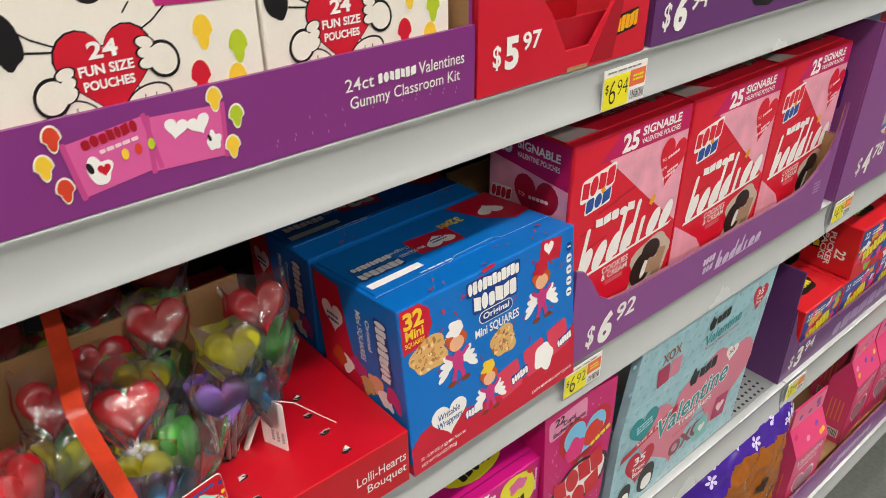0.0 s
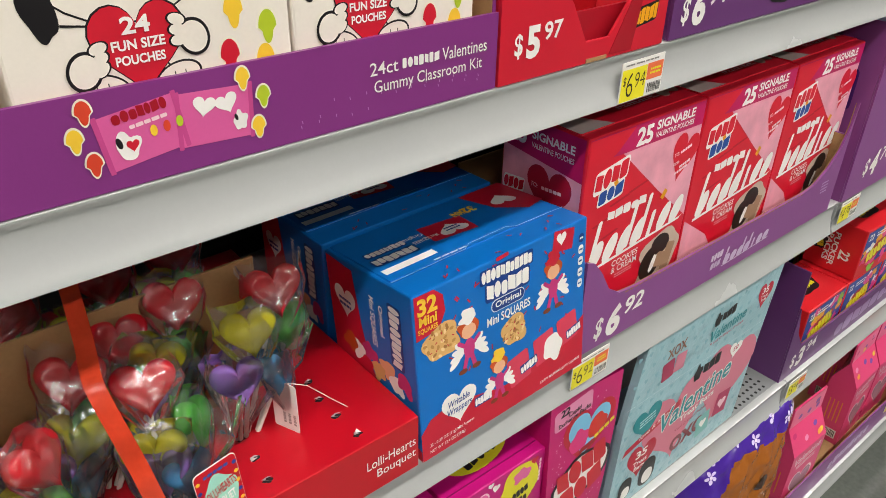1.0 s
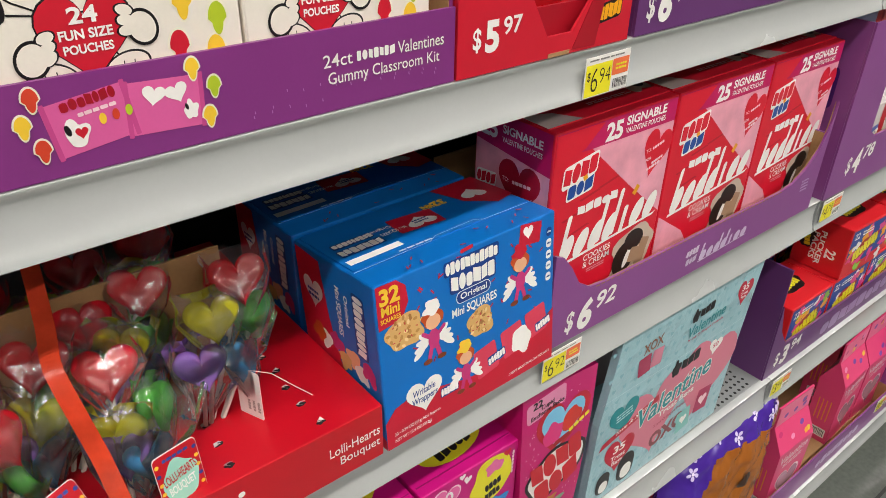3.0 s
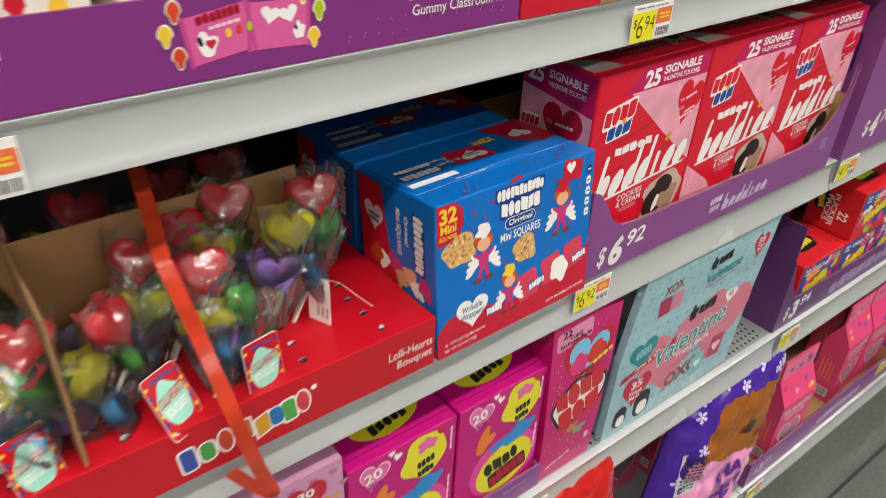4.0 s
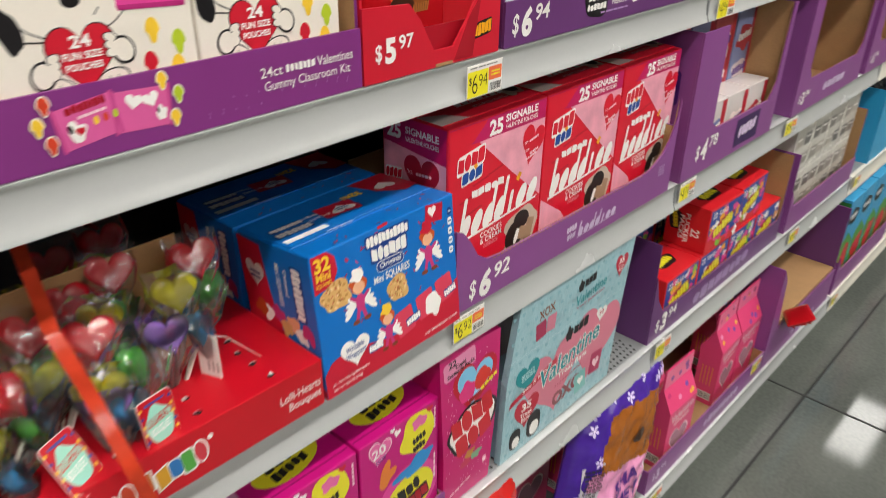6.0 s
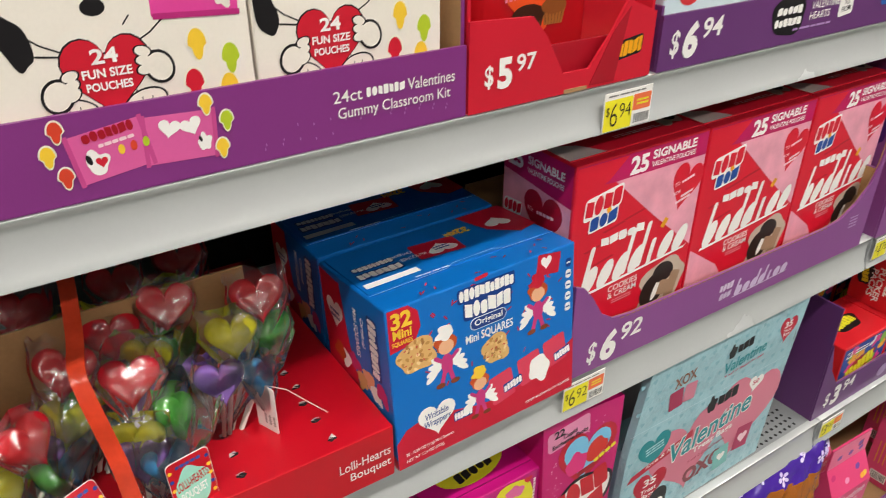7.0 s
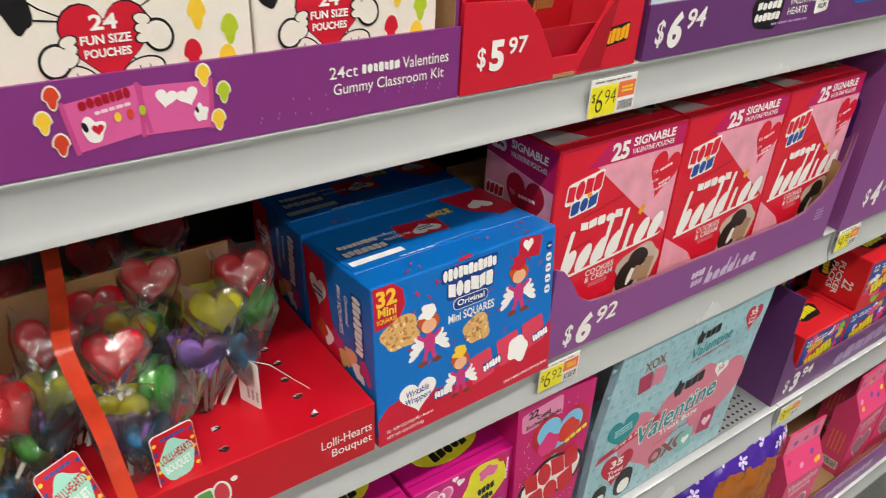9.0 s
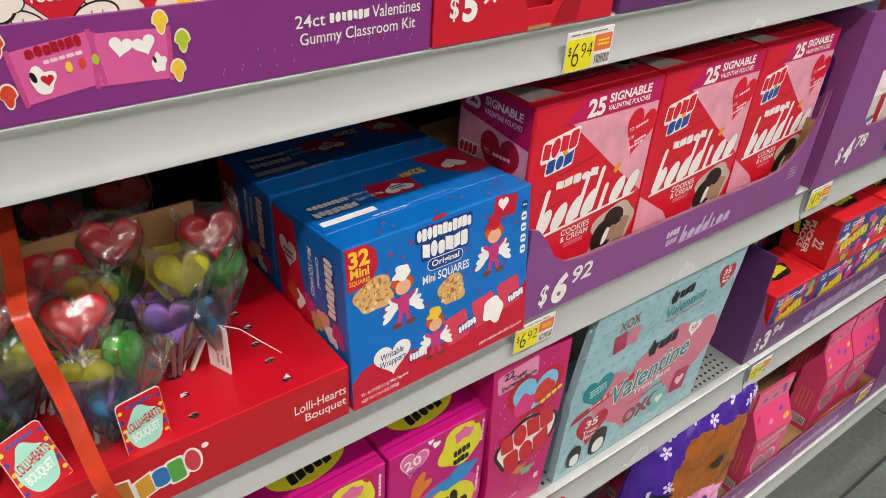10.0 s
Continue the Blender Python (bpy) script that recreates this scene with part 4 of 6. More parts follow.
def treat_box(loc, rz, w, d, h, lean, sag, front=True):
    """lean: how far the top edge stands behind the foot; sag: drop of the lid towards the back."""
    t = thing("treat_box", "blue carton of marshmallow treats with red ends", "box", loc, rz, "treat boxes")
    bm = solid(0, w, 0, d, 0, h, 0.0018)
    for v in bm.verts:
        v.co.y, v.co.z = v.co.y + lean * v.co.z / h, v.co.z - sag * v.co.y / d * v.co.z / h
    b = part("body", bm, BLUE, t)
    f, s = Face(b, (0, 0, 0), v=(0, lean, h)), Face(b, (0, d, 0), (0, -1, 0), (0, lean, h - sag * 0.5))
    top = Face(b, (0, lean, h), (1, 0, 0), (0, d, -sag))
    f.su = top.su = w / 0.226
    f.sv, s.su, top.sv = h / 0.171, d / 0.13, d / 0.13
    s.sv = (h - sag) / 0.171
    h = 0.171
    if front:
        wave = [(0, 0), (0.226, 0), (0.226, 0.062), (0.205, 0.05), (0.17, 0.038), (0.13, 0.03), (0.1, 0.032), (0.06, 0.042), (0.03, 0.046), (0.012, 0.042), (0, 0.03)]
        decal(f, "red_wave", [wave], TREATRED, 1, "red printed wave")
        decal(f, "badge", [[(0.002, 0.1705), (0.024, 0.1705), (0.034, 0.162), (0.036, 0.146), (0.028, 0.131), (0.002, 0.128)]], TREATRED, 1, "red printed badge")
        f.o += f.v * 0.0055
        text(f, "32", 0.016, 0.1535, 0.022, 0.0165, YELLOW, 3, weight=0.04)
        text(f, "Mini", 0.016, 0.14, 0.02, 0.0095, YELLOW, 3, weight=0.03)
        text(f, "SQUARES", 0.0155, 0.1305, 0.022, 0.0055, YELLOW, 3, weight=0.02)
        decal(f, "brand_bar", [rrect(0.106, 0.166, 0.016, 0.004, 0.0015, 5)], TREATRED, 2)
        wordmark(f, 0.112, 0.153, 0.066, 0.0125, 11, WHITE, 3, 0, 0, 7, edge=DKBLUE)
        wordmark(f, 0.113, 0.136, 0.056, 0.017, 6, WHITE, 3, 0, 0, 9, edge=DKBLUE)
        decal(f, "oval_edge", [rrect(0.113, 0.1195, 0.044, 0.013, 0.006)], WHITE, 2)
        decal(f, "oval", [rrect(0.113, 0.1195, 0.0425, 0.0115, 0.0055)], DKBLUE, 3)
        text(f, "Original", 0.113, 0.1195, 0.034, 0.0085, WHITE, 4, weight=0.02)
        text(f, "Mini SQUARES", 0.114, 0.105, 0.058, 0.011, WHITE, 3, weight=0.02)
        for uu, vv, a, b in ((0.03, 0.112, 0.022, 0.017), (0.121, 0.084, 0.017, 0.016)):
            decal(f, "treat_print", [blob(uu, vv, a, b, 5, 0.18, 12)], TAN, 2, "tan printed treat square")
            rnd = random.Random(int(uu * 1000))
            for k in range(34):
                r, g = rnd.uniform(0, 0.86) ** 0.6, rnd.uniform(0, 6.28)
                decal(f, "crisp_print", [ell(uu + a * r * math.cos(g), vv + b * r * math.sin(g), 0.0026, 0.0016, rnd.uniform(0, 180), 10)], ink(rnd.choice(("f0d09a", "e6bd7e", "c08a48", "a8733a"))), 2.3 + 0.01 * k)
            for k in range(8):
                decal(f, "sprinkle", [rrect(uu - a * 0.6 + a * 0.3 * (k % 5), vv - b * 0.4 + b * 0.45 * (k % 3), 0.0028, 0.001, 0.0004, 40 * k)], TREATRED, 3)
        # three small winged figures, as plain shapes only
        for uu, vv, sc, cap in ((0.062, 0.1, 1.0, WHITE), (0.176, 0.116, 1.0, TREATRED), (0.1, 0.044, 0.9, YELLOW)):
            for sx in (-1, 1):
                for k in range(4):
                    decal(f, "white_shape", [ell(uu + sx * (0.011 + 0.0022 * k) * sc, vv - (0.005 + 0.0045 * k) * sc, 0.0085 * sc, 0.0034 * sc, sx * (42 - 26 * k), 14)], WHITE, 2 + 0.02 * k)
                decal(f, "pink_shape", [rrect(uu + sx * 0.0045 * sc, vv - 0.0225 * sc, 0.005 * sc, 0.017 * sc, 0.002 * sc, sx * 16)], ink("c7387a"), 2.5)
                decal(f, "brown_shape", [ell(uu + sx * 0.0085 * sc, vv - 0.0315 * sc, 0.0055 * sc, 0.0028 * sc, 0)], ink("7d3a1c"), 2.7)
                decal(f, "pink_shape", [rrect(uu + sx * 0.009 * sc, vv - 0.003 * sc, 0.013 * sc, 0.0042 * sc, 0.002 * sc, sx * 38)], ink("c7387a"), 2.9)
            decal(f, "pink_shape", [ell(uu, vv - 0.0095 * sc, 0.0068 * sc, 0.0105 * sc)], ink("c7387a"), 3)
            decal(f, "orange_shape", [blob(uu, vv + 0.0125 * sc, 0.0125 * sc, 0.0095 * sc, 7, 0.25)], ink("c5501f"), 3)
            decal(f, "peach_shape", [ell(uu, vv + 0.0085 * sc, 0.0088 * sc, 0.0078 * sc)], ink("eeb48c"), 3.6)
            decal(f, "cap_shape", [blob(uu - 0.001, vv + 0.0235 * sc, 0.0105 * sc, 0.0075 * sc, 6, 0.25)], cap, 4)
        for uu in (0.128, 0.165, 0.2):
            decal(f, "printed_packet", [rrect(uu, 0.036 + (uu - 0.128) * 0.2, 0.03, 0.034, 0.003, 10)], ink("d9405a"), 1.5, "lighter red printed packet")
        decal(f, "printed_packet", [rrect(0.19, 0.153, 0.03, 0.022, 0.001, -8)], TREATRED, 1)
        decal(f, "printed_heart", [heart(0.187, 0.155, 0.014, 0.014)], WHITE, 2)
        decal(f, "printed_heart", [heart(0.047, 0.034, 0.044, 0.036)], WHITE, 3, "white printed heart")
        text(f, "Writable\nWrappers", 0.047, 0.036, 0.031, 0.018, DKBLUE, 4, 3, shear=0.2)
        wordmark(f, 0.078, 0.026, 0.022, 0.009, 6, WHITE, 3, 0, 0, 3, edge=DKBLUE)
        wordmark(f, 0.142, 0.034, 0.024, 0.009, 6, WHITE, 3, 10, 0, 4, edge=DKBLUE)
        wordmark(f, 0.21, 0.044, 0.022, 0.009, 6, WHITE, 3, 12, 0, 5, edge=DKBLUE)
        decal(f, "white_packet", [blob(0.178, 0.038, 0.014, 0.016, 12, 0.2)], WHITE, 2)
        f.o -= f.v * 0.0055
        text(f, "32 - 0.39 OZ (11g) Mini Squares", 0.037, 0.0145, 0.056, 0.0045, WHITE, 3, 2)
        text(f, "NET WT 12.4 OZ (352g)", 0.031, 0.007, 0.044, 0.0045, WHITE, 3, 2)
        text(f, "CRISPY MARSHMALLOW SQUARES", 0.19, 0.0095, 0.062, 0.0038, WHITE, 3, 3)
        for k in range(5):
            decal(f, "facts_pill", [rrect(0.217, 0.152 - k * 0.0125, 0.0075, 0.0095, 0.003)], WHITE if k else DKBLUE, 2)
            bars(f, 0.217, 0.152 - k * 0.0125, 0.005, 0.004, 1, DKBLUE if k else WHITE, 3, 0, k)
        rnd = random.Random(2)
        for _ in range(44):
            decal(f, "sprinkle", [rrect(rnd.uniform(0.036, 0.206), rnd.uniform(0.07, 0.168), 0.006, 0.0015, 0.0007, rnd.uniform(0, 180), 2)], TREATRED, 1.2)
    # left end
    decal(s, "red_end", [[(0, 0.0), (0.13, 0.0), (0.13, 0.012), (0.085, 0.03), (0.06, 0.07), (0.05, 0.11), (0.042, h - 0.003), (0, h - 0.003)]], TREATRED, 1, "red printed end")
    decal(s, "printed_heart", [heart(0.026, 0.125 if h > 0.165 else 0.11, 0.034, 0.034)], WHITE, 2)
    bars(s, 0.026, 0.125 if h > 0.165 else 0.11, 0.02, 0.012, 2, DKBLUE, 3, 0, 4)
    wordmark(s, 0.104, 0.128, 0.066, 0.016, 9, WHITE, 3, -90, 0, 5, edge=DKBLUE)
    text(s, "Original", 0.083, 0.135, 0.034, 0.008, WHITE, 3, -90, weight=0.02)
    text(s, "Mini SQUARES", 0.07, 0.128, 0.055, 0.009, WHITE, 3, -90, weight=0.02)
    for uu, vv, c in ((0.042, 0.078, WHITE), (0.06, 0.086, ink("c7387a")), (0.072, 0.072, TAN), (0.088, 0.082, ink("eeb48c")), (0.1, 0.072, WHITE), (0.028, 0.082, ink("c5501f")), (0.112, 0.08, ink("c7387a")), (0.052, 0.066, TREATRED)):
        decal(s, "print_patch", [blob(uu, vv, 0.0105, 0.0115, uu * 1000, 0.35)], c, 2)
    # lid: tucked flap, white date panel and prints that face the back
    part("lid_flap", sheet([(0.004, 0.034 * d / 0.13), (w - 0.004, 0.034 * d / 0.13), (w - 0.004, d - 0.002), (0.004, d - 0.002)], 0.0016, top.o + Vector((0, 0, 0.0012)), top.u, top.v), BLUE, t)
    top.o.z += 0.0012
    decal(top, "date_panel", [rrect(0.038, 0.049, 0.06, 0.0095, 0.0003, 1)], WHITE, 2, "white date panel")
    bars(top, 0.075, 0.036, 0.04, 0.004, 1, ink("cfe0f2"), 2, 0, 5)
    wordmark(top, 0.036, 0.068, 0.048, 0.012, 7, WHITE, 3, 180, 0, 3, edge=DKBLUE)
    wordmark(top, 0.036, 0.084, 0.044, 0.009, 9, WHITE, 3, 180, 0, 4, edge=DKBLUE)
    text(top, "Original", 0.07, 0.086, 0.024, 0.007, WHITE, 3, 180)
    text(top, "Mini SQUARES", 0.078, 0.075, 0.03, 0.007, WHITE, 3, 180)
    decal(top, "printed_packet", [rrect(0.108, 0.078, 0.052, 0.034, 0.002, -6)], TREATRED, 2)
    decal(top, "printed_heart", [heart(0.112, 0.076, 0.034, 0.022, 180)], WHITE, 3)
    bars(top, 0.112, 0.076, 0.018, 0.009, 2, DKBLUE, 4, 0, 3)
    text(top, "32", 0.152, 0.096, 0.016, 0.013, YELLOW, 3, 180, weight=0.05)
    text(top, "MINI", 0.137, 0.096, 0.014, 0.01, YELLOW, 3, 180, weight=0.04)
    decal(top, "red_corner", [[(0.165, 0.127), (0.225, 0.127), (0.225, 0.06), (0.2, 0.055), (0.175, 0.08)]], TREATRED, 1.5)
    decal(top, "printed_heart", [heart(0.195, 0.092, 0.03, 0.024, 170)], WHITE, 3)
    decal(top, "score_line", [[(0.002, 0.03), (0.09, 0.032), (0.1, 0.038), (0.15, 0.039), (0.158, 0.033), (0.224, 0.031), (0.224, 0.0317), (0.159, 0.0338), (0.15, 0.0398), (0.1, 0.0388), (0.09, 0.0328), (0.002, 0.0308)]], ink("9cc6ea"), 1.2)
    rnd = random.Random(4)
    for _ in range(12):
        decal(top, "sprinkle", [rrect(rnd.uniform(0.01, 0.215), rnd.uniform(0.004, 0.03), 0.006, 0.0015, 0.0007, rnd.uniform(0, 180), 2)], TREATRED, 1.4)
    return t


treat_box((0.386, -0.0145, 0.9548), 1.2, 0.2205, 0.127, 0.173, 0.0165, 0.012)
treat_box((0.388, 0.142, 0.9535), 0.6, 0.2205, 0.122, 0.157, 0.002, 0.004, False)

# ---- middle deck: snack mix cartons in a purple tray ----
CRIMSON, BAND, BLUSH, LOGOBLUE = ink("dc1a33"), ink("c4145e"), surface("blush_print", "eda2b4", 0.33, vary=0.3, grain=0.03, scale=34, bump=0.03), ink("1f4a9b")


def snack_box(x, w, rz=0):
    h, d = 0.243, 0.115
    t, f, s, top = carton("snack_box", "red and pink snack mix carton with a slanted white mark", "box", x, 0.022, 0.957, w, d, h, CRIMSON, "snack mix boxes", rz)
    k = w / 0.19
    decal(f, "pink_panel", [[(0.055 * k, 0.214), (w - 0.002, 0.214), (w - 0.002, 0.1), (0.125 * k, 0.152)]], BLUSH, 1, "pale pink printed panel")
    decal(f, "pink_panel", [[(0.002, 0.088), (0.055 * k, 0.052), (0.09 * k, 0.004), (0.002, 0.004)]], BLUSH, 1, "pale pink printed panel")
    decal(f, "top_band", [[(0.002, 0.218), (0.05 * k, 0.214), (w - 0.002, 0.214), (w - 0.002, 0.241), (0.002, 0.241)]], BAND, 2, "dark pink top band")
    decal(f, "band_swoosh", [[(0.002, 0.24), (0.002, 0.2), (0.045 * k, 0.218), (0.07 * k, 0.24)]], CRIMSON, 3)
    text(f, "25", 0.086 * k, 0.2265, 0.026 * k, 0.021, WHITE, 4, weight=0.04)
    text(f, "SIGNABLE", 0.137 * k, 0.2325, 0.066 * k, 0.0105, WHITE, 4, weight=0.03)
    text(f, "VALENTINE POUCHES", 0.137 * k, 0.2215, 0.066 * k, 0.0062, WHITE, 4, weight=0.015)
    decal(f, "printed_heart", [heart(0.163 * k, 0.18, 0.048 * k, 0.058, -14)], CRIMSON, 3, "red printed heart")
    text(f, "TO:", 0.15 * k, 0.187, 0.008 * k, 0.0045, PALEPINK, 4, 12)
    bars(f, 0.166 * k, 0.19, 0.02 * k, 0.006, 1, PALEPINK, 4, 14, 3)
    text(f, "FROM:", 0.151 * k, 0.176, 0.011 * k, 0.004, PALEPINK, 4, 12)
    bars(f, 0.168 * k, 0.172, 0.02 * k, 0.006, 1, PALEPINK, 4, 14, 4)
    wordmark(f, 0.041 * k, 0.194, 0.05 * k, 0.021, 4, CRIMSON, 4, 10, 0.25, 3, edge=WHITE)
    wordmark(f, 0.043 * k, 0.174, 0.038 * k, 0.016, 3, LOGOBLUE, 4, 8, 0.2, 4, edge=WHITE)
    decal(f, "gold_dot", [rrect(0.049 * k, 0.184, 0.006, 0.006, 0.001, 30)], GOLD, 5)
    wordmark(f, 0.075 * k, 0.147, 0.064 * k, 0.012, 5, WHITE, 3, 3, 0, 5)
    script_mark(f, 0.103 * k, 0.12, 0.16 * k, 0.06, 7, WHITE, 3, 5, 0.3, (0, 2, 3))
    decal(f, "gold_dot", [rrect(0.138 * k, 0.143, 0.012, 0.007, 0.001, 55)], GOLD, 5)
    text(f, "COOKIES\n& CREAM", 0.085 * k, 0.076, 0.044 * k, 0.0175, WHITE, 3, 3, weight=0.01)
    bars(f, 0.085 * k, 0.062, 0.03 * k, 0.006, 2, ink("e88a96"), 3, 3, 3)
    decal(f, "cookie_print", [blob(0.15 * k, 0.058, 0.042 * k, 0.03, 6, 0.25, 25)], ink("c9b7a5"), 2)
    decal(f, "cookie_print", [ell(0.136 * k, 0.053, 0.019 * k, 0.023, -25)], ink("2a211f"), 3, "dark printed biscuit")
    decal(f, "cookie_print", [ell(0.144 * k, 0.056, 0.005 * k, 0.019, -25)], WHITE, 3.5)
    decal(f, "cookie_print", [ell(0.15 * k, 0.074, 0.017 * k, 0.014, -10)], ink("2a211f"), 4)
    for a, b in ((0.153, 0.052), (0.17, 0.06), (0.166, 0.043)):
        decal(f, "cereal_print", [rrect(a * k, b, 0.016, 0.02, 0.003, -15)], ink("a8896f"), 4.5)
    for uu, vv in ((0.02, 0.14), (0.033, 0.12), (0.075, 0.165), (0.045, 0.158)):
        decal(f, "diagonal_shade", [[(uu, vv), (uu + 0.03, vv + 0.006), (uu + 0.034, vv + 0.004), (uu + 0.004, vv - 0.002)]], ink("bf1329"), 0.8)
    # left end
    decal(s, "end_panel", [[(0.002, 0.002), (d - 0.003, 0.002), (d - 0.003, 0.195), (0.002, 0.205)]], BLUSH, 1, "pale pink end panel")
    decal(s, "end_panel", [[(0.09, 0.002), (d - 0.003, 0.002), (d - 0.003, 0.16), (0.1, 0.1)]], CRIMSON, 1.5)
    decal(s, "top_band", [[(0.002, 0.205), (d - 0.003, 0.195), (d - 0.003, 0.241), (0.002, 0.241)]], BAND, 2)
    text(s, "25", 0.022, 0.222, 0.025, 0.021, WHITE, 3, weight=0.04)
    text(s, "SIGNABLE", 0.071, 0.226, 0.058, 0.0095, WHITE, 3, weight=0.03)
    text(s, "VALENTINE POUCHES", 0.071, 0.2145, 0.058, 0.006, WHITE, 3, weight=0.015)
    decal(s, "printed_heart", [heart(0.07, 0.166, 0.062, 0.06)], ink("b3122f"), 2, "red printed heart")
    text(s, "TO:", 0.05, 0.172, 0.01, 0.005, PALEPINK, 3)
    bars(s, 0.074, 0.173, 0.028, 0.007, 1, PALEPINK, 3, 5, 3)
    bars(s, 0.076, 0.156, 0.03, 0.007, 1, PALEPINK, 3, 8, 4)
    wordmark(s, 0.02, 0.163, 0.03, 0.014, 4, CRIMSON, 3, 6, 0.2, 4, edge=WHITE)
    # lid
    part("lid_flap", solid(0.002, w - 0.002, 0.012, d - 0.002, h - 0.0004, h + 0.0014, 0.0005), CRIMSON, t)
    top.o.z += 0.0014
    decal(top, "bare_edge", [[(0.001, 0.012), (0.05 * k, 0.012), (0.034 * k, 0.04), (0.001, 0.055)]], ink("cdbcb6"), 1)
    script_mark(top, 0.115 * k, 0.06, 0.095 * k, 0.026, 7, WHITE, 2, 0, 0.3, (0, 2, 3))
    decal(top, "cookie_print", [ell(0.174 * k, 0.06, 0.012, 0.02)], ink("2a211f"), 2)
    decal(top, "cookie_print", [blob(0.168 * k, 0.05, 0.018, 0.022, 3, 0.3)], ink("c9b7a5"), 1.6)
    bars(top, 0.115 * k, 0.036, 0.07 * k, 0.007, 2, ink("f3c9cf"), 2, 0, 6)
    decal(top, "lid_shade", [[(0.002, 0.08), (w - 0.002, 0.075), (w - 0.002, d - 0.004), (0.002, d - 0.004)]], ink("a8142a"), 1.2, "deeper red printed band")
    decal(f, "foot_print", [[(0.12 * k, 0.004), (w - 0.002, 0.004), (w - 0.002, 0.034), (0.15 * k, 0.02)]], ink("b5142b"), 0.9)
    bars(f, 0.163 * k, 0.166, 0.026 * k, 0.006, 1, PALEPINK, 4, 14, 7)
    return t


snack_box(0.6145, 0.1945, 0)
snack_box(0.8105, 0.1945, 0)
snack_box(1.0065, 0.178, 0)
dip = [(0, 0), (0.563, 0), (0.563, 0.168), (0.556, 0.13), (0.543, 0.1), (0.52, 0.078), (0.49, 0.062), (0.46, 0.058), (0.09, 0.058), (0.062, 0.061), (0.042, 0.074), (0.026, 0.1), (0.012, 0.117), (0, 0.122)]
t, f, _ = tray("purple_tray", "purple card tray with a scooped front holding snack cartons", 0.609, 0.0, 0.953, 0.563, 0.2, dip, PURPLE2, back=0.16, side=0.12)
price(f, "6", "92", 0.058, 0.0265, 0.041, WHITE, skew=0.15)
wordmark(f, 0.259, 0.034, 0.026, 0.011, 4, ink("d8c6dd"), 3, 4, 0.2, 3)
wordmark(f, 0.259, 0.021, 0.022, 0.01, 3, ink("c8b4cf"), 3, 4, 0.2, 4)
script_mark(f, 0.332, 0.027, 0.108, 0.026, 7, ink("cdb9d6"), 3, 2, 0.3, (0, 2, 3))
bars(f, 0.525, 0.05, 0.02, 0.02, 4, ink("b79bc4"), 3, 0, 4)
for i in range(46):
    decal(f, "torn_edge", [rrect(0.075 + i * 0.0085, 0.0575, 0.006, 0.0016, 0.0004)], KRAFT, 1)

# ---- lower deck: pouches and boxes ----
LILAC, ROYAL, BRANDBLACK = ink("cf93b5"), ink("5c2f86"), ink("1d1b20")
ICE, ICE2, TEALINK, ROSEPINK = surface("pouch_film", "9cc2cb", 0.3, vary=0.12, grain=0.04, scale=15, bump=0.5, warp=26.0), ink("86b4c0"), ink("1f8f97"), ink("d97d92")

t = thing("treat_pouch", "lilac treat bag printed with hearts standing upright", "treat bag", (0.0, 0.008, 0.597), 0, "treat pouches")
part("body", sheet([(0, 0), (0.287, 0), (0.285, 0.14), (0.282, 0.262), (0.001, 0.264)], 0.07), LILAC, t)
f = Face(t, (0, 0, 0))
rnd = random.Random(9)
for i in range(12):
    for j in range(11):
        decal(f, "heart_pattern", [heart(0.012 + i * 0.0235 + (0.012 if j % 2 else 0), 0.012 + j * 0.0235, 0.011, 0.011, rnd.uniform(-25, 25), 14)], ink("bd6f9c"), 1)
decal(f, "printed_heart", [heart(0.238, 0.222, 0.05, 0.052)], ink("c21f3a"), 3, "red printed heart")
text(f, "30", 0.238, 0.234, 0.02, 0.012, WHITE, 4, weight=0.03)
text(f, "Treat\nBags", 0.238, 0.2155, 0.024, 0.019, WHITE, 4, weight=0.02)
decal(f, "brand_shape", [blob(0.15, 0.213, 0.011, 0.016, 4, 0.3)], BRANDBLACK, 3)
wordmark(f, 0.185, 0.222, 0.046, 0.022, 3, BRANDBLACK, 3, 4, 0.2, 5)
decal(f, "heart_edge", [heart(0.165, 0.165, 0.105, 0.1)], PALEPINK, 2)
decal(f, "printed_heart", [heart(0.165, 0.165, 0.1, 0.095)], ROYAL, 3, "purple printed heart")
text(f, "Valentine", 0.168, 0.182, 0.088, 0.02, WHITE, 4, 8, weight=0.02, shear=0.2)
text(f, "Mini\nBalls", 0.168, 0.158, 0.03, 0.02, WHITE, 4, 4, weight=0.01)
decal(f, "heart_edge", [heart(0.085, 0.175, 0.062, 0.058)], PALEPINK, 2)
decal(f, "printed_heart", [heart(0.085, 0.175, 0.058, 0.054)], ROYAL, 3)
bars(f, 0.085, 0.182, 0.036, 0.018, 3, PALEPINK, 4, 4, 3)
decal(f, "printed_packet", [rrect(0.262, 0.178, 0.034, 0.044, 0.002, -12)], ink("a32038"), 3)
decal(f, "printed_heart", [heart(0.262, 0.178, 0.024, 0.026, -10)], WHITE, 4)
decal(f, "printed_packet", [rrect(0.232, 0.155, 0.036, 0.046, 0.002, 10)], ROYAL, 4)
decal(f, "printed_heart", [heart(0.232, 0.155, 0.026, 0.028, 8)], WHITE, 5)
for k in range(14):
    decal(f, "cheese_ball", [ell(0.218 + (k % 7) * 0.006 + (k // 7) * 0.02, 0.186 + (k // 7) * 0.02 + (k % 3) * 0.004, 0.0035, 0.0035, n=10)], ink("d9a93f"), 5)
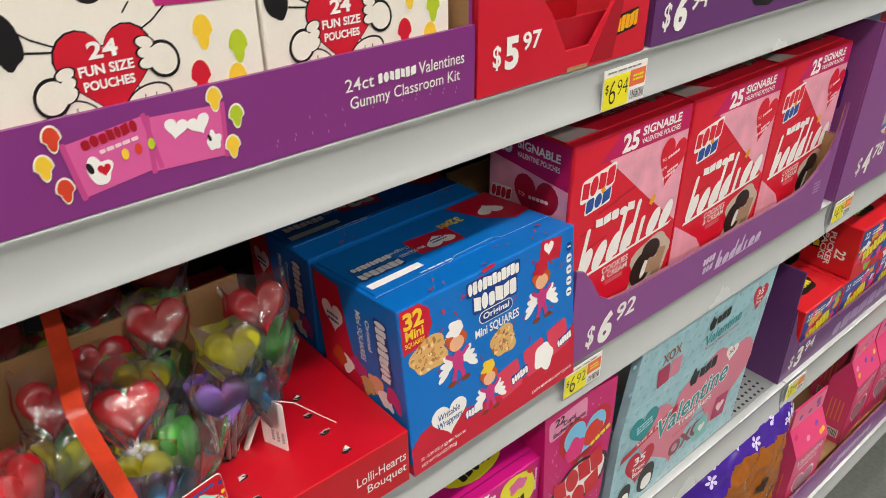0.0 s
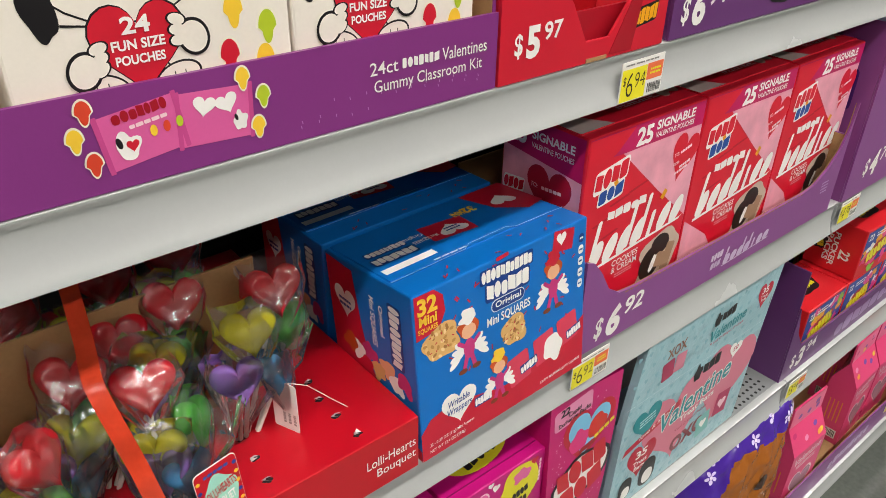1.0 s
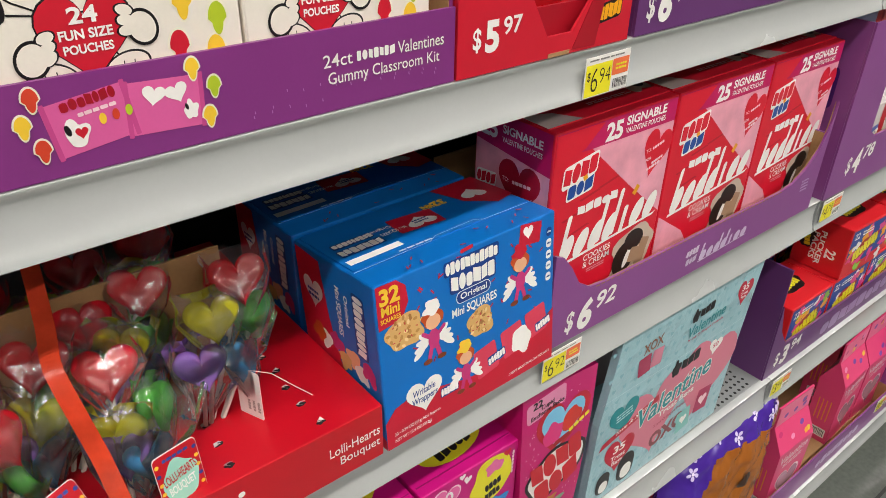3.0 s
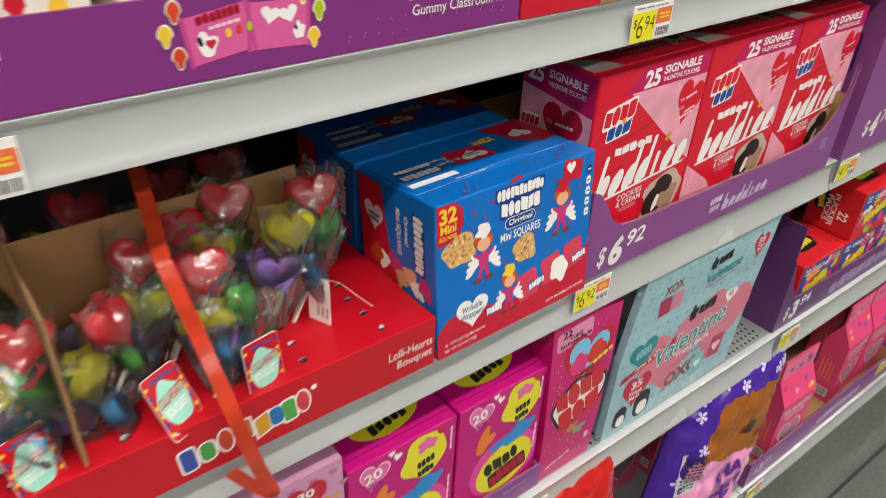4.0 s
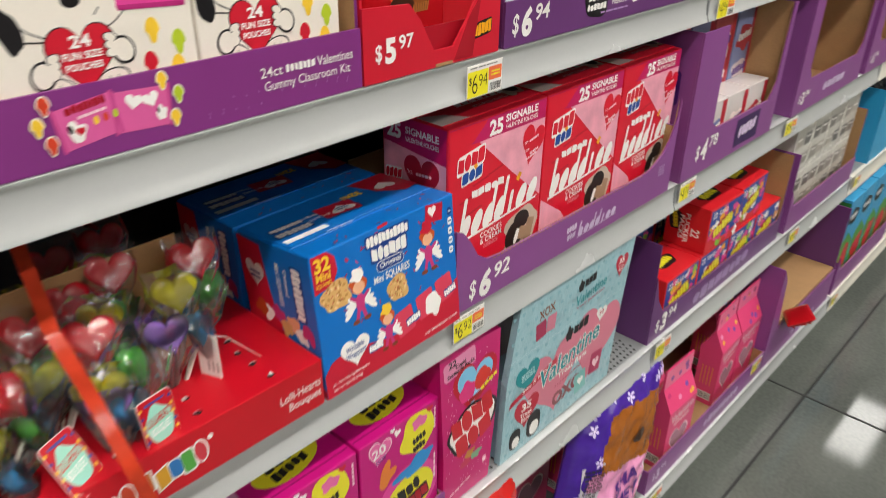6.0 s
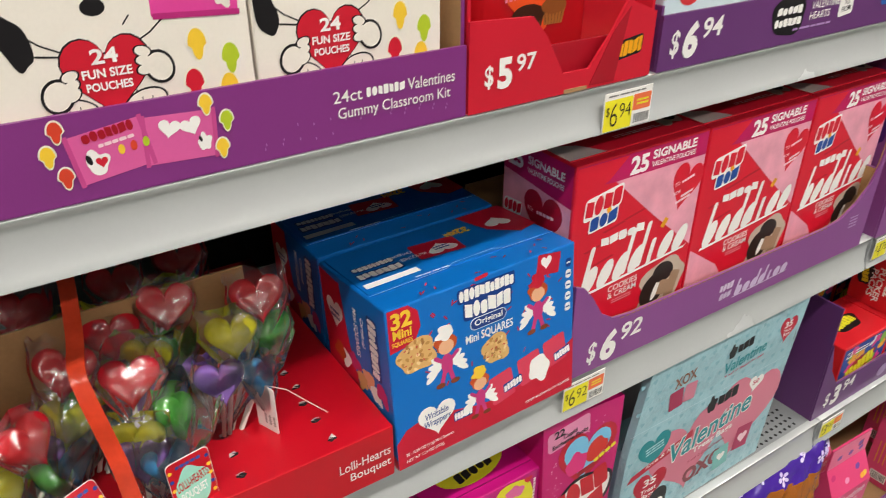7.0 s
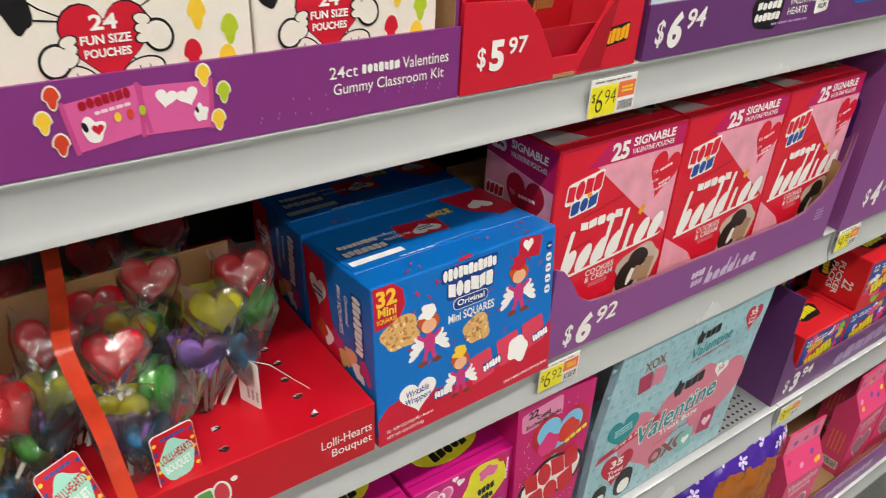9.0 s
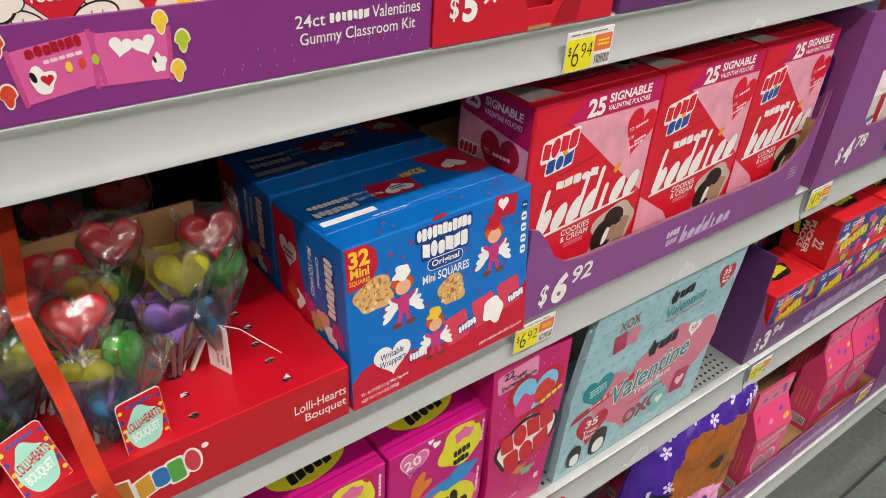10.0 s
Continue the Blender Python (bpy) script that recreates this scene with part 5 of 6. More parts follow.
bars(f, 0.13, 0.253, 0.2, 0.006, 1, ink("8b4a78"), 2, 0, 6)

SOURP, SOURY = ink("c4127a"), ink("e8df2e")


def sour_box(x, y, w, rich=True):
    h = 0.225
    t, f, s, top = carton("sour_candy_box", "magenta carton of sour sweets with yellow oval prints", "box", x, y, 0.601, w, 0.1, h - 0.004, SOURP, "sour candy boxes")
    decal(top, "yellow_oval", [ell(w * 0.52, 0.05, 0.05, 0.027, 8)], SOURY, 1, "yellow printed oval")
    wordmark(top, w * 0.52, 0.058, 0.06, 0.016, 4, BRANDBLACK, 2, 188, 0.1, 3)
    wordmark(top, w * 0.52, 0.04, 0.056, 0.015, 5, BRANDBLACK, 2, 188, 0.1, 4)
    if rich:
        decal(f, "heart_edge", [heart(0.034, 0.192, 0.042, 0.042, -12)], PALEPINK, 1)
        decal(f, "printed_heart", [heart(0.034, 0.192, 0.038, 0.038, -12)], ink("e56aa6"), 2, "pink printed heart")
        text(f, "20", 0.033, 0.196, 0.024, 0.016, WHITE, 3, 10, weight=0.02)
        bars(f, 0.036, 0.18, 0.018, 0.008, 2, ROYAL, 3, 8, 3)
        decal(f, "small_heart", [heart(0.058, 0.215, 0.009, 0.009)], WHITE, 2)
        decal(f, "small_heart", [heart(0.066, 0.206, 0.012, 0.012, -15)], WHITE, 2)
        decal(f, "yellow_packet", [blob(0.105, 0.183, 0.034, 0.034, 6, 0.12)], SOURY, 1, "yellow printed packet")
        decal(f, "pink_shape", [blob(0.108, 0.2, 0.013, 0.011, 3, 0.3)], ink("e56aa6"), 2)
        decal(f, "pink_shape", [heart(0.128, 0.21, 0.012, 0.011)], RED, 2)
        wordmark(f, 0.107, 0.172, 0.026, 0.013, 4, BRANDBLACK, 3, 10, 0, 4)
        wordmark(f, 0.107, 0.157, 0.024, 0.012, 4, BRANDBLACK, 3, 10, 0, 5)
        decal(f, "orange_sweet", [blob(0.045, 0.145, 0.013, 0.021, 9, 0.45, -25)], ink("e3812f"), 2, "orange printed sweet")
        decal(f, "pink_disc", [ell(0.085, 0.08, 0.06, 0.055)], ink("e0479b"), 1)
        decal(f, "blue_sweet", [blob(0.1, 0.128, 0.034, 0.015, 11, 0.4, 20)], ink("2f8fd0"), 3, "blue printed sweet")
        decal(f, "yellow_oval", [ell(0.086, 0.075, 0.05, 0.042, 15)], SOURY, 2)
        wordmark(f, 0.078, 0.088, 0.06, 0.026, 4, BRANDBLACK, 4, 12, 0, 6)
        wordmark(f, 0.092, 0.062, 0.064, 0.024, 5, ink("b3162e"), 4, 12, 0, 7, edge=BRANDBLACK)
        bars(f, w - 0.008, 0.19, 0.04, 0.006, 1, PALEPINK, 2, 90, 4)
        bars(f, w - 0.008, 0.1, 0.05, 0.006, 1, PALEPINK, 2, 90, 5)
    part("lid_seam", solid(0.003, w - 0.003, 0.014, 0.0155, h - 0.0042, h - 0.0033, 0), ink("8f0f58"), t)


sour_box(0.29, 0.012, 0.152)
sour_box(0.446, 0.012, 0.146)
sour_box(0.292, 0.115, 0.152, False)
sour_box(0.448, 0.115, 0.146, False)
t, f, _ = tray("purple_tray", "low purple card tray under sour sweet boxes", 0.287, 0.003, 0.597, 0.312, 0.23, box_front(0.312, 0.043), PURPLE2, back=0.1, side=0.04)
wordmark(f, 0.1, 0.022, 0.07, 0.018, 4, [ink("6d9a2c"), ink("7aa832")], 3, 2, 0, 3)
wordmark(f, 0.17, 0.023, 0.06, 0.018, 5, [ORANGE, ink("c94a2a")], 3, 2, 0, 4)
bars(f, 0.215, 0.025, 0.02, 0.008, 2, ink("c0324a"), 3, 0, 5)
bars(f, 0.265, 0.03, 0.05, 0.004, 1, ink("c7a9cf"), 3, 0, 6)

RINGP = ink("c9156f")


def ring_box(x, y, rich=True):
    t = thing("ring_candy_box", "deep pink tapered carton of ring sweets", "box", (x, y, 0.597), 0, "ring candy boxes")
    part("body", sheet([(0.012, 0.0), (0.118, 0.0), (0.127, 0.1), (0.132, 0.2), (0.13, 0.282), (0.0, 0.296), (0.006, 0.2), (0.012, 0.1)], 0.055), RINGP, t)
    f = Face(t, (0, 0, 0))
    if not rich:
        return
    text(f, "22", 0.026, 0.272, 0.016, 0.012, BRANDBLACK, 4, 4, weight=0.03)
    text(f, "Cupid\nExchange Packs", 0.044, 0.259, 0.056, 0.018, BRANDBLACK, 4, 6, weight=0.02)
    decal(f, "label_ground", [rrect(0.042, 0.264, 0.066, 0.032, 0.006, 6)], ink("e58fb4"), 1)
    decal(f, "printed_heart", [heart(0.075, 0.205, 0.098, 0.098, -6)], ink("c3172e"), 1, "red printed heart")
    decal(f, "printed_heart", [heart(0.075, 0.209, 0.078, 0.078, -6)], ink("7cc3e6"), 2, "pale blue printed heart")
    decal(f, "gem_print", [blob(0.06, 0.205, 0.017, 0.019, 4, 0.2)], ink("e0327e"), 3)
    decal(f, "gem_print", [blob(0.092, 0.214, 0.015, 0.021, 8, 0.2, -20)], ink("d8352b"), 3)
    decal(f, "gem_print", [rrect(0.078, 0.186, 0.03, 0.009, 0.004, 10)], ink("a51a22"), 3)
    bars(f, 0.108, 0.2, 0.04, 0.012, 1, SOURY, 4, 20, 5)
    decal(f, "logo_ground", [blob(0.074, 0.135, 0.054, 0.043, 3, 0.12, 14)], BRANDBLACK, 2.6)
    decal(f, "logo_ground", [blob(0.074, 0.135, 0.049, 0.037, 3, 0.12, 14)], WHITE, 3)
    wordmark(f, 0.073, 0.153, 0.092, 0.042, 4, ink("cf2230"), 5, 12, 0, 3, 0.05)
    wordmark(f, 0.077, 0.113, 0.08, 0.042, 3, ink("cf2230"), 5, 12, 0, 4, 0.05)
    for uu, vv, c in ((0.07, 0.08, "c58a3a"), (0.085, 0.07, "7fae8a"), (0.06, 0.066, "c83a5a")):
        decal(f, "sweet_print", [blob(uu, vv, 0.011, 0.008, uu * 99, 0.3)], ink(c), 3)
    rnd = random.Random(6)
    decal(f, "star_dots", [ell(rnd.uniform(0.016, 0.12), rnd.uniform(0.02, 0.27), 0.0009, 0.0009, n=6) for _ in range(130)], PALEPINK, 0.8)
    decal(f, "white_mark", [rrect(0.106, 0.045, 0.008, 0.011, 0.001)], PALEPINK, 2)
    bars(f, 0.05, 0.025, 0.05, 0.006, 1, PALEPINK, 2, 14, 5)


ring_box(0.586, 0.006)
ring_box(0.592, 0.068, False)

t = thing("treat_pouch", "pale blue treat bag with pink hearts, leaning on the deck", "treat bag", (0.732, 0.004, 0.597), 0, "treat pouches")
out = [(0.0, 0.0), (0.322, 0.006), (0.332, 0.12), (0.345, 0.22), (0.356, 0.297), (0.3, 0.295), (0.292, 0.2915), (0.28, 0.295), (0.03, 0.299), (0.006, 0.16)]
part("body", sheet(out, 0.012), ICE, t)
bm = sheet([(0.004, 0.004), (0.318, 0.008), (0.325, 0.13), (0.012, 0.16)], 0.05, (0, 0.012, 0))
part("gusset", bm, ICE2, t, "blue grey side gusset")
part("dark_backing", sheet([(0.0, 0.0), (0.26, 0.0), (0.26, 0.03), (0.0, 0.03)], 0.004, (0.06, 0.016, 0.262)), BRANDBLACK, t, "black card behind the bag top")
f = Face(t, (0, 0, 0))
rnd = random.Random(19)
for i in range(15):
    for j in range(13):
        uu, vv = 0.014 + i * 0.0225 + (0.011 if j % 2 else 0), 0.012 + j * 0.0222
        if uu < 0.32:
            decal(f, "heart_pattern", [heart(uu, vv, 0.0085, 0.0085, rnd.uniform(-30, 30), 12)], ICE2, 0.7)
decal(f, "fold_line", [[(0.006, 0.199), (0.34, 0.196), (0.34, 0.1966), (0.006, 0.1996)]], ink("c9dde2"), 1)
decal(f, "printed_heart", [heart(0.316, 0.25, 0.04, 0.046, -8)], ink("c21f3a"), 2, "red printed heart")
text(f, "35", 0.316, 0.261, 0.018, 0.011, WHITE, 3, weight=0.03)
text(f, "Treat\nBags", 0.316, 0.246, 0.019, 0.014, WHITE, 3, weight=0.02)
for uc, vc, k in ((0.215, 0.262, 0.9), (0.2, 0.178, 1.15)):
    decal(f, "brand_shape", [blob(uc - 0.026 * k, vc, 0.008 * k, 0.013 * k, 4, 0.3)], BRANDBLACK, 4)
    wordmark(f, uc + 0.004 * k, vc + 0.002, 0.038 * k, 0.018 * k, 3, BRANDBLACK, 4, 6, 0.1, 5)
text(f, "Valentine", 0.226, 0.24, 0.09, 0.02, TEALINK, 3, 5, weight=0.01, shear=0.2)
text(f, "X and O Shaped Pretzels", 0.226, 0.2235, 0.085, 0.006, ink("c23a5a"), 3, 4)
decal(f, "printed_packet", [rrect(0.085, 0.228, 0.026, 0.032, 0.002, 6)], ink("a93257"), 3)
decal(f, "printed_packet", [rrect(0.112, 0.23, 0.024, 0.03, 0.002, -4)], ink("cf7d92"), 3)
text(f, "XOX", 0.098, 0.258, 0.042, 0.018, ink("8b5a44"), 3, 5, weight=0.02)
decal(f, "printed_heart", [heart(0.255, 0.115, 0.15, 0.155, -12)], ROSEPINK, 1, "large pink printed heart")
decal(f, "printed_heart", [heart(0.135, 0.1, 0.155, 0.15, 8)], ROSEPINK, 1.4, "large pink printed heart")
decal(f, "heart_edge", [heart(0.268, 0.172, 0.034, 0.03, -10)], WHITE, 3)
text(f, "50", 0.268, 0.176, 0.014, 0.009, ink("c23a5a"), 4, 6, weight=0.02)
decal(f, "printed_heart", [heart(0.06, 0.148, 0.062, 0.06, 8)], TEALINK, 3, "teal printed heart")
bars(f, 0.06, 0.155, 0.036, 0.016, 3, ink("bfe0e2"), 4, 8, 4)
decal(f, "banner", [[(0.014, 0.108), (0.14, 0.136), (0.138, 0.149), (0.02, 0.12)]], ink("c21f3a"), 3, "red printed banner")
text(f, "love & hugs", 0.08, 0.13, 0.066, 0.009, WHITE, 4, 12, shear=0.3)
text(f, "Valentine", 0.182, 0.133, 0.176, 0.042, WHITE, 3.5, 8, weight=0.045, shear=0.25)
text(f, "Valentine", 0.182, 0.133, 0.172, 0.038, TEALINK, 4.2, 8, weight=0.015, shear=0.25)
text(f, "Treat Bags", 0.19, 0.104, 0.086, 0.015, WHITE, 4, 6, weight=0.02)
text(f, "X and O Shaped Pretzels", 0.18, 0.086, 0.08, 0.008, ink("b4405e"), 4, 6)
decal(f, "printed_heart", [heart(0.062, 0.075, 0.066, 0.066, -4)], ink("c21f3a"), 3, "red printed heart")
text(f, "35", 0.062, 0.09, 0.026, 0.015, WHITE, 4, weight=0.03)
text(f, "Treat\nBags", 0.062, 0.067, 0.032, 0.022, WHITE, 4, weight=0.02)
text(f, "OXO", 0.18, 0.056, 0.085, 0.03, ink("8f4b52"), 3, 6, weight=0.05)
decal(f, "printed_packet", [rrect(0.222, 0.05, 0.034, 0.044, 0.002, 8)], ink("7fc0bb"), 4)
decal(f, "printed_packet", [rrect(0.268, 0.068, 0.036, 0.046, 0.002, -6)], ink("b3325e"), 4)
decal(f, "printed_heart", [heart(0.268, 0.066, 0.022, 0.022)], PALEPINK, 5)
decal(f, "printed_heart", [heart(0.222, 0.05, 0.018, 0.018)], WHITE, 5)
for uc, vc, k in ((0.036, 0.03, 0.85), (0.086, 0.034, 1.1)):
    decal(f, "black_shape", [rrect(uc, vc + 0.004, 0.034 * k, 0.05 * k, 0.016 * k)], BRANDBLACK, 4)
    decal(f, "white_shape", [rrect(uc + 0.002, vc - 0.005 * k, 0.022 * k, 0.026 * k, 0.01 * k)], WHITE, 5)
ring = bmesh.new()
bmesh.ops.create_cone(ring, cap_ends=False, segments=20, radius1=0.012, radius2=0.012, depth=0.0012, matrix=Matrix.Rotation(radians(90), 4, "X"))
part("carry_ring", ring, ink("9fb4ba"), t).matrix_basis = pose(0.348, 0.004, 0.232, 0, 0, 30)


# ---- soft bags ----
class Drape(Face):
    """A printed side that follows a swelling bag."""

    def __init__(self, parent, w, h, swell, lean):
        self.prints = 0
        self.parent, self.w, self.h, self.swell, self.lean = parent, w, h, swell, lean

    def at(self, p, q, layer):
        return Vector((p + self.lean * q, -self.swell(p / self.w, q / self.h) - 0.0006 * layer - 0.0008, q))


def soft_bag(name, label, loc, rx, ry, rz, w, h, depth, region, mats, seed, category="bag", lean=0.0, nu=90, nv=90):
    t = thing(name, label, category, loc, 0, "soft bags")
    t.matrix_basis = pose(*loc, rx, ry, rz)

    def swell(u, v):
        u, v = min(max(u, 0), 1), min(max(v, 0), 1)
        full = max(0.0, 1 - abs(2 * u - 1) ** 3) ** 0.6 * max(0.0, 1 - abs(2 * v - 1) ** 4) ** 0.6
        p = Vector((u * 5, v * 6, seed))
        return depth * full * (1 + 0.12 * noise.noise(p)) + 0.008 * noise.noise(p * 2.2) * min(1, full * 2 + 0.2) + 0.0025 * noise.noise(p * 6)

    for side, sgn in (("front", 1), ("back", -1)):
        bm = bmesh.new()
        grid = []
        for j in range(nv + 1):
            row = []
            for i in range(nu + 1):
                u, v = i / nu, j / nv
                y = -swell(u, v) if sgn == 1 else 0.5 * depth * max(0.0, 1 - abs(2 * u - 1) ** 3) ** 0.6 * max(0.0, 1 - abs(2 * v - 1) ** 4) ** 0.6
                row.append(bm.verts.new((u * w + lean * v * h, y, v * h)))
            grid.append(row)
        for j in range(nv):
            for i in range(nu):
                quad = (grid[j][i], grid[j][i + 1], grid[j + 1][i + 1], grid[j + 1][i])
                fc = bm.faces.new(quad if sgn == 1 else quad[::-1])
                fc.material_index = region((i + 0.5) / nu, (j + 0.5) / nv) if sgn == 1 else 0
        part(side + "_panel", bm, mats, t, "", True)
    return t, Drape(t, w, h, swell, lean)


CHZ_O, CHZ_Y, CHZ_R = gloss("ee8a1c"), gloss("f6b325"), gloss("c4231f")


def cheese_region(u, v):
    if (u > 0.62 and v > 1.25 - 0.6 * u) or u > 0.92 or u < 0.05:
        return 2
    return 1 if (u - 0.55) ** 2 * 1.6 + (v - 0.62) ** 2 < 0.05 else 0


t, f = soft_bag("snack_bag", "glossy orange and red bag of cheese snacks", (0.43, -0.01, 0.19), -8, -6, -6, 0.37, 0.35, 0.05, cheese_region, [CHZ_O, CHZ_Y, CHZ_R], 3)
wordmark(f, 0.17, 0.24, 0.19, 0.05, 6, ink("f3e3dc"), 4, 16, 0.1, 3, edge=CHZ_R)
wordmark(f, 0.2, 0.15, 0.15, 0.045, 5, ink("f6ead6"), 4, 14, 0.1, 5)
decal(f, "brand_patch", [[(0.235, 0.17), (0.35, 0.235), (0.355, 0.16), (0.3, 0.12)]], ink("8a1512"), 4)
wordmark(f, 0.305, 0.178, 0.07, 0.02, 6, WHITE, 6, 20, 0, 6)
decal(f, "red_stripe", [[(0.25, 0.25), (0.35, 0.3), (0.352, 0.275), (0.26, 0.23)]], ink("8a1512"), 4)
text(f, "!", 0.27, 0.07, 0.02, 0.06, WHITE, 4, 12, weight=0.03)
decal(f, "snack_print", [blob(0.12, 0.2, 0.03, 0.018, 5, 0.3, 20)], ink("f2a03c"), 3)

GRAPE, BUBBLE, TOFFEE, FILMWHITE = gloss("4a2a97"), gloss("ec9cc6"), gloss("9b5a22"), gloss("efe4e6")


def party_region(u, v):
    edge = 0.11 + 0.06 * v + 0.02 * math.sin(9 * v)
    if v > 0.84 + 0.02 * math.sin(6 * u) or u < edge or v < 0.1:
        return 0
    if v > 0.5 + 0.16 * (0.7 - u) and u > edge + 0.06:
        return 2
    if u > 0.82 and v < 0.4:
        return 3
    return 0 if v > 0.6 or (v < 0.18 and u < 0.5) else 1


t, f = soft_bag("snack_bag", "purple flowered party bag of sweets with a pink and brown front", (0.855, -0.012, 0.183), -9, 0, -3, 0.3, 0.375, 0.06, party_region, [GRAPE, BUBBLE, TOFFEE, FILMWHITE], 8, lean=0.42)
rnd = random.Random(14)
for uu, vv, k in [(0.03 + 0.05 * i, 0.334 + 0.018 * (i % 2), 0.8) for i in range(5)] + [(0.03 + 0.02 * (i % 2), 0.06 + 0.062 * i, 0.8) for i in range(5)] + [(0.225, 0.165, 0.8), (0.268, 0.335, 1.5), (0.1, 0.015, 0.8), (0.2, 0.014, 0.8)]:
    r = rnd.uniform(0, 72)
    for p in range(5):
        a = radians(72 * p + r)
        decal(f, "petal", [ell(uu + 0.0085 * k * math.cos(a), vv + 0.0085 * k * math.sin(a), 0.0052 * k, 0.0036 * k, 72 * p + r, 10)], ink("d6c6f2"), 3)
    decal(f, "flower_eye", [ell(uu, vv, 0.0035 * k, 0.0035 * k, n=8)], ink("e8dcf6"), 4)
text(f, "SHA", 0.155, 0.165, 0.07, 0.03, ROYAL, 5, 14, weight=0.05)
text(f, "THE R", 0.165, 0.125, 0.105, 0.034, ROYAL, 5, 14, weight=0.05)
for vv in (0.2, 0.1):
    decal(f, "facts_panel", [rrect(0.046, vv, 0.044, 0.08, 0.002, 4)], ink("c9c4c9"), 3, "pale printed facts panel")
    bars(f, 0.046, vv, 0.036, 0.07, 10, INKBLACK, 4, 4, 4)
decal(f, "red_shape", [blob(0.12, 0.07, 0.03, 0.02, 4, 0.3)], ink("c9486a"), 4)
decal(f, "red_shape", [blob(0.29, 0.07, 0.014, 0.028, 5, 0.3, -20)], ink("c22b42"), 4)
decal(f, "dark_shape", [ell(0.175, 0.245, 0.016, 0.014)], ink("3b2212"), 4)
for k in range(3):
    decal(f, "dark_line", [[(0.2 + 0.02 * k, 0.2), (0.235 + 0.02 * k, 0.255), (0.237 + 0.02 * k, 0.254), (0.203 + 0.02 * k, 0.199)]], ink("6d3c15"), 4)

# ---- base deck: pink gabled boxes on a purple tray ----
HPINK, HPINK2 = ink("e5487c"), ink("f27a9e")


def gable_box(x, y, rz=0):
    w, h = 0.122, 0.172
    t = thing("gable_box", "pink gable-topped gift carton with dots and a heart window", "box", (x, y, 0.1815), rz, "gable boxes")
    part("body", sweep_x([(0, 0), (0, h), (0.027, h + 0.055), (0.027, h + 0.107), (0.031, h + 0.107), (0.031, h + 0.055), (0.058, h), (0.058, 0)], 0, w), HPINK, t)
    f = Face(t, (0, 0, 0))
    roof = Face(t, (0, 0, h), (1, 0, 0), (0, 0.027, 0.055))
    head = Face(t, (0, 0.027, h + 0.055))
    side = Face(t, (0, 0.058, 0), (0, -1, 0))
    decal(head, "header_panel", [rrect(w / 2, 0.026, w * 0.97, 0.049, 0.003)], HPINK2, 1)
    decal(head, "brand_mark", [rrect(w * 0.78, 0.03, 0.014, 0.014, 0.001)], ink("8f1c4f"), 2)
    rnd = random.Random(int(x * 100))
    for k in range(9):
        decal(head if k % 2 else roof, "dot_print", [ell(rnd.uniform(0.012, w - 0.012), rnd.uniform(0.008, 0.034 if k % 2 else 0.042), 0.007, 0.006, 20)], ink(rnd.choice(("f6b03c", "f29bc2", "d12f74", "f5d04a", "7d4fa8"))), 2)
    text(f, "Valentine", w / 2, 0.152, w * 0.8, 0.022, PALEPINK, 2, 6, weight=0.02, shear=0.2)
    bars(f, w / 2, 0.13, w * 0.6, 0.012, 2, PALEPINK, 2, 4, 4)
    decal(f, "window_edge", [heart(w / 2, 0.065, 0.084, 0.084)], PALEPINK, 1)
    decal(f, "heart_window", [heart(w / 2, 0.065, 0.076, 0.076)], ink("b98a9c", 0.15), 2, "clear heart-shaped window")
    barcode(side, 0.032, 0.026, 0.036, 0.024, 1, 0, 4)
    for k in range(4):
        text(side, "|", 0.015 + 0.009 * k, 0.09, 0.002, 0.06, GOLD, 1)
    return t


gable_box(1.322, -0.03, -2)
gable_box(1.628, -0.012, 2)
gable_box(1.7535, -0.008, -1)
gable_box(1.318, 0.04, 3)
gable_box(1.75, 0.062, 0)
gable_box(0.79, 0.1, 4)
gable_box(0.94, 0.12, -3)
gable_box(1.09, 0.1, 2)
t, f, _ = tray("kraft_tray", "low brown card tray under the soft bags", 0.42, -0.01, 0.178, 0.42, 0.3, box_front(0.42, 0.03), KRAFT, back=0.08, side=0.03)
t, f, _ = tray("purple_tray", "low purple card tray of pink gable boxes", 1.232, -0.042, 0.178, 0.64, 0.3, box_front(0.64, 0.072), PURPLE2, back=0.2, side=0.07)
price(f, "3", "94", 0.05, 0.036, 0.03, ink("d5c3da"))
wordmark(f, 0.38, 0.036, 0.2, 0.022, 8, ink("c9b3d2"), 3, 0, 0.2, 3)
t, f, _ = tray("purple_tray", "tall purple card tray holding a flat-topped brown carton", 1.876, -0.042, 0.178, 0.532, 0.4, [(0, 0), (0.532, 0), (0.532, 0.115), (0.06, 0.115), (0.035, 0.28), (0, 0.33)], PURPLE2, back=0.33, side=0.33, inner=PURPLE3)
bars(f, 0.3, 0.03, 0.2, 0.02, 1, ink("c9b3d2"), 3, 0, 3)
t = thing("brown_carton", "plain brown card carton lying shut inside the purple tray", "box", (1.882, -0.036, 0.1813))
part("body", solid(0, 0.52, 0, 0.38, 0, 0.12, 0.002), KRAFT, t)
part("lid_flap", solid(0.002, 0.518, 0.19, 0.378, 0.1202, 0.1232, 0.0008), KRAFT, t, "brown card lid flap")
t, f = soft_bag("sweet_packet", "small glossy red packet lying across the tray edge", (1.915, -0.072, 0.325), 62, 14, 26, 0.14, 0.075, 0.016, lambda u, v: 0, [gloss("c5151f")], 5, "packet", nu=40, nv=30)
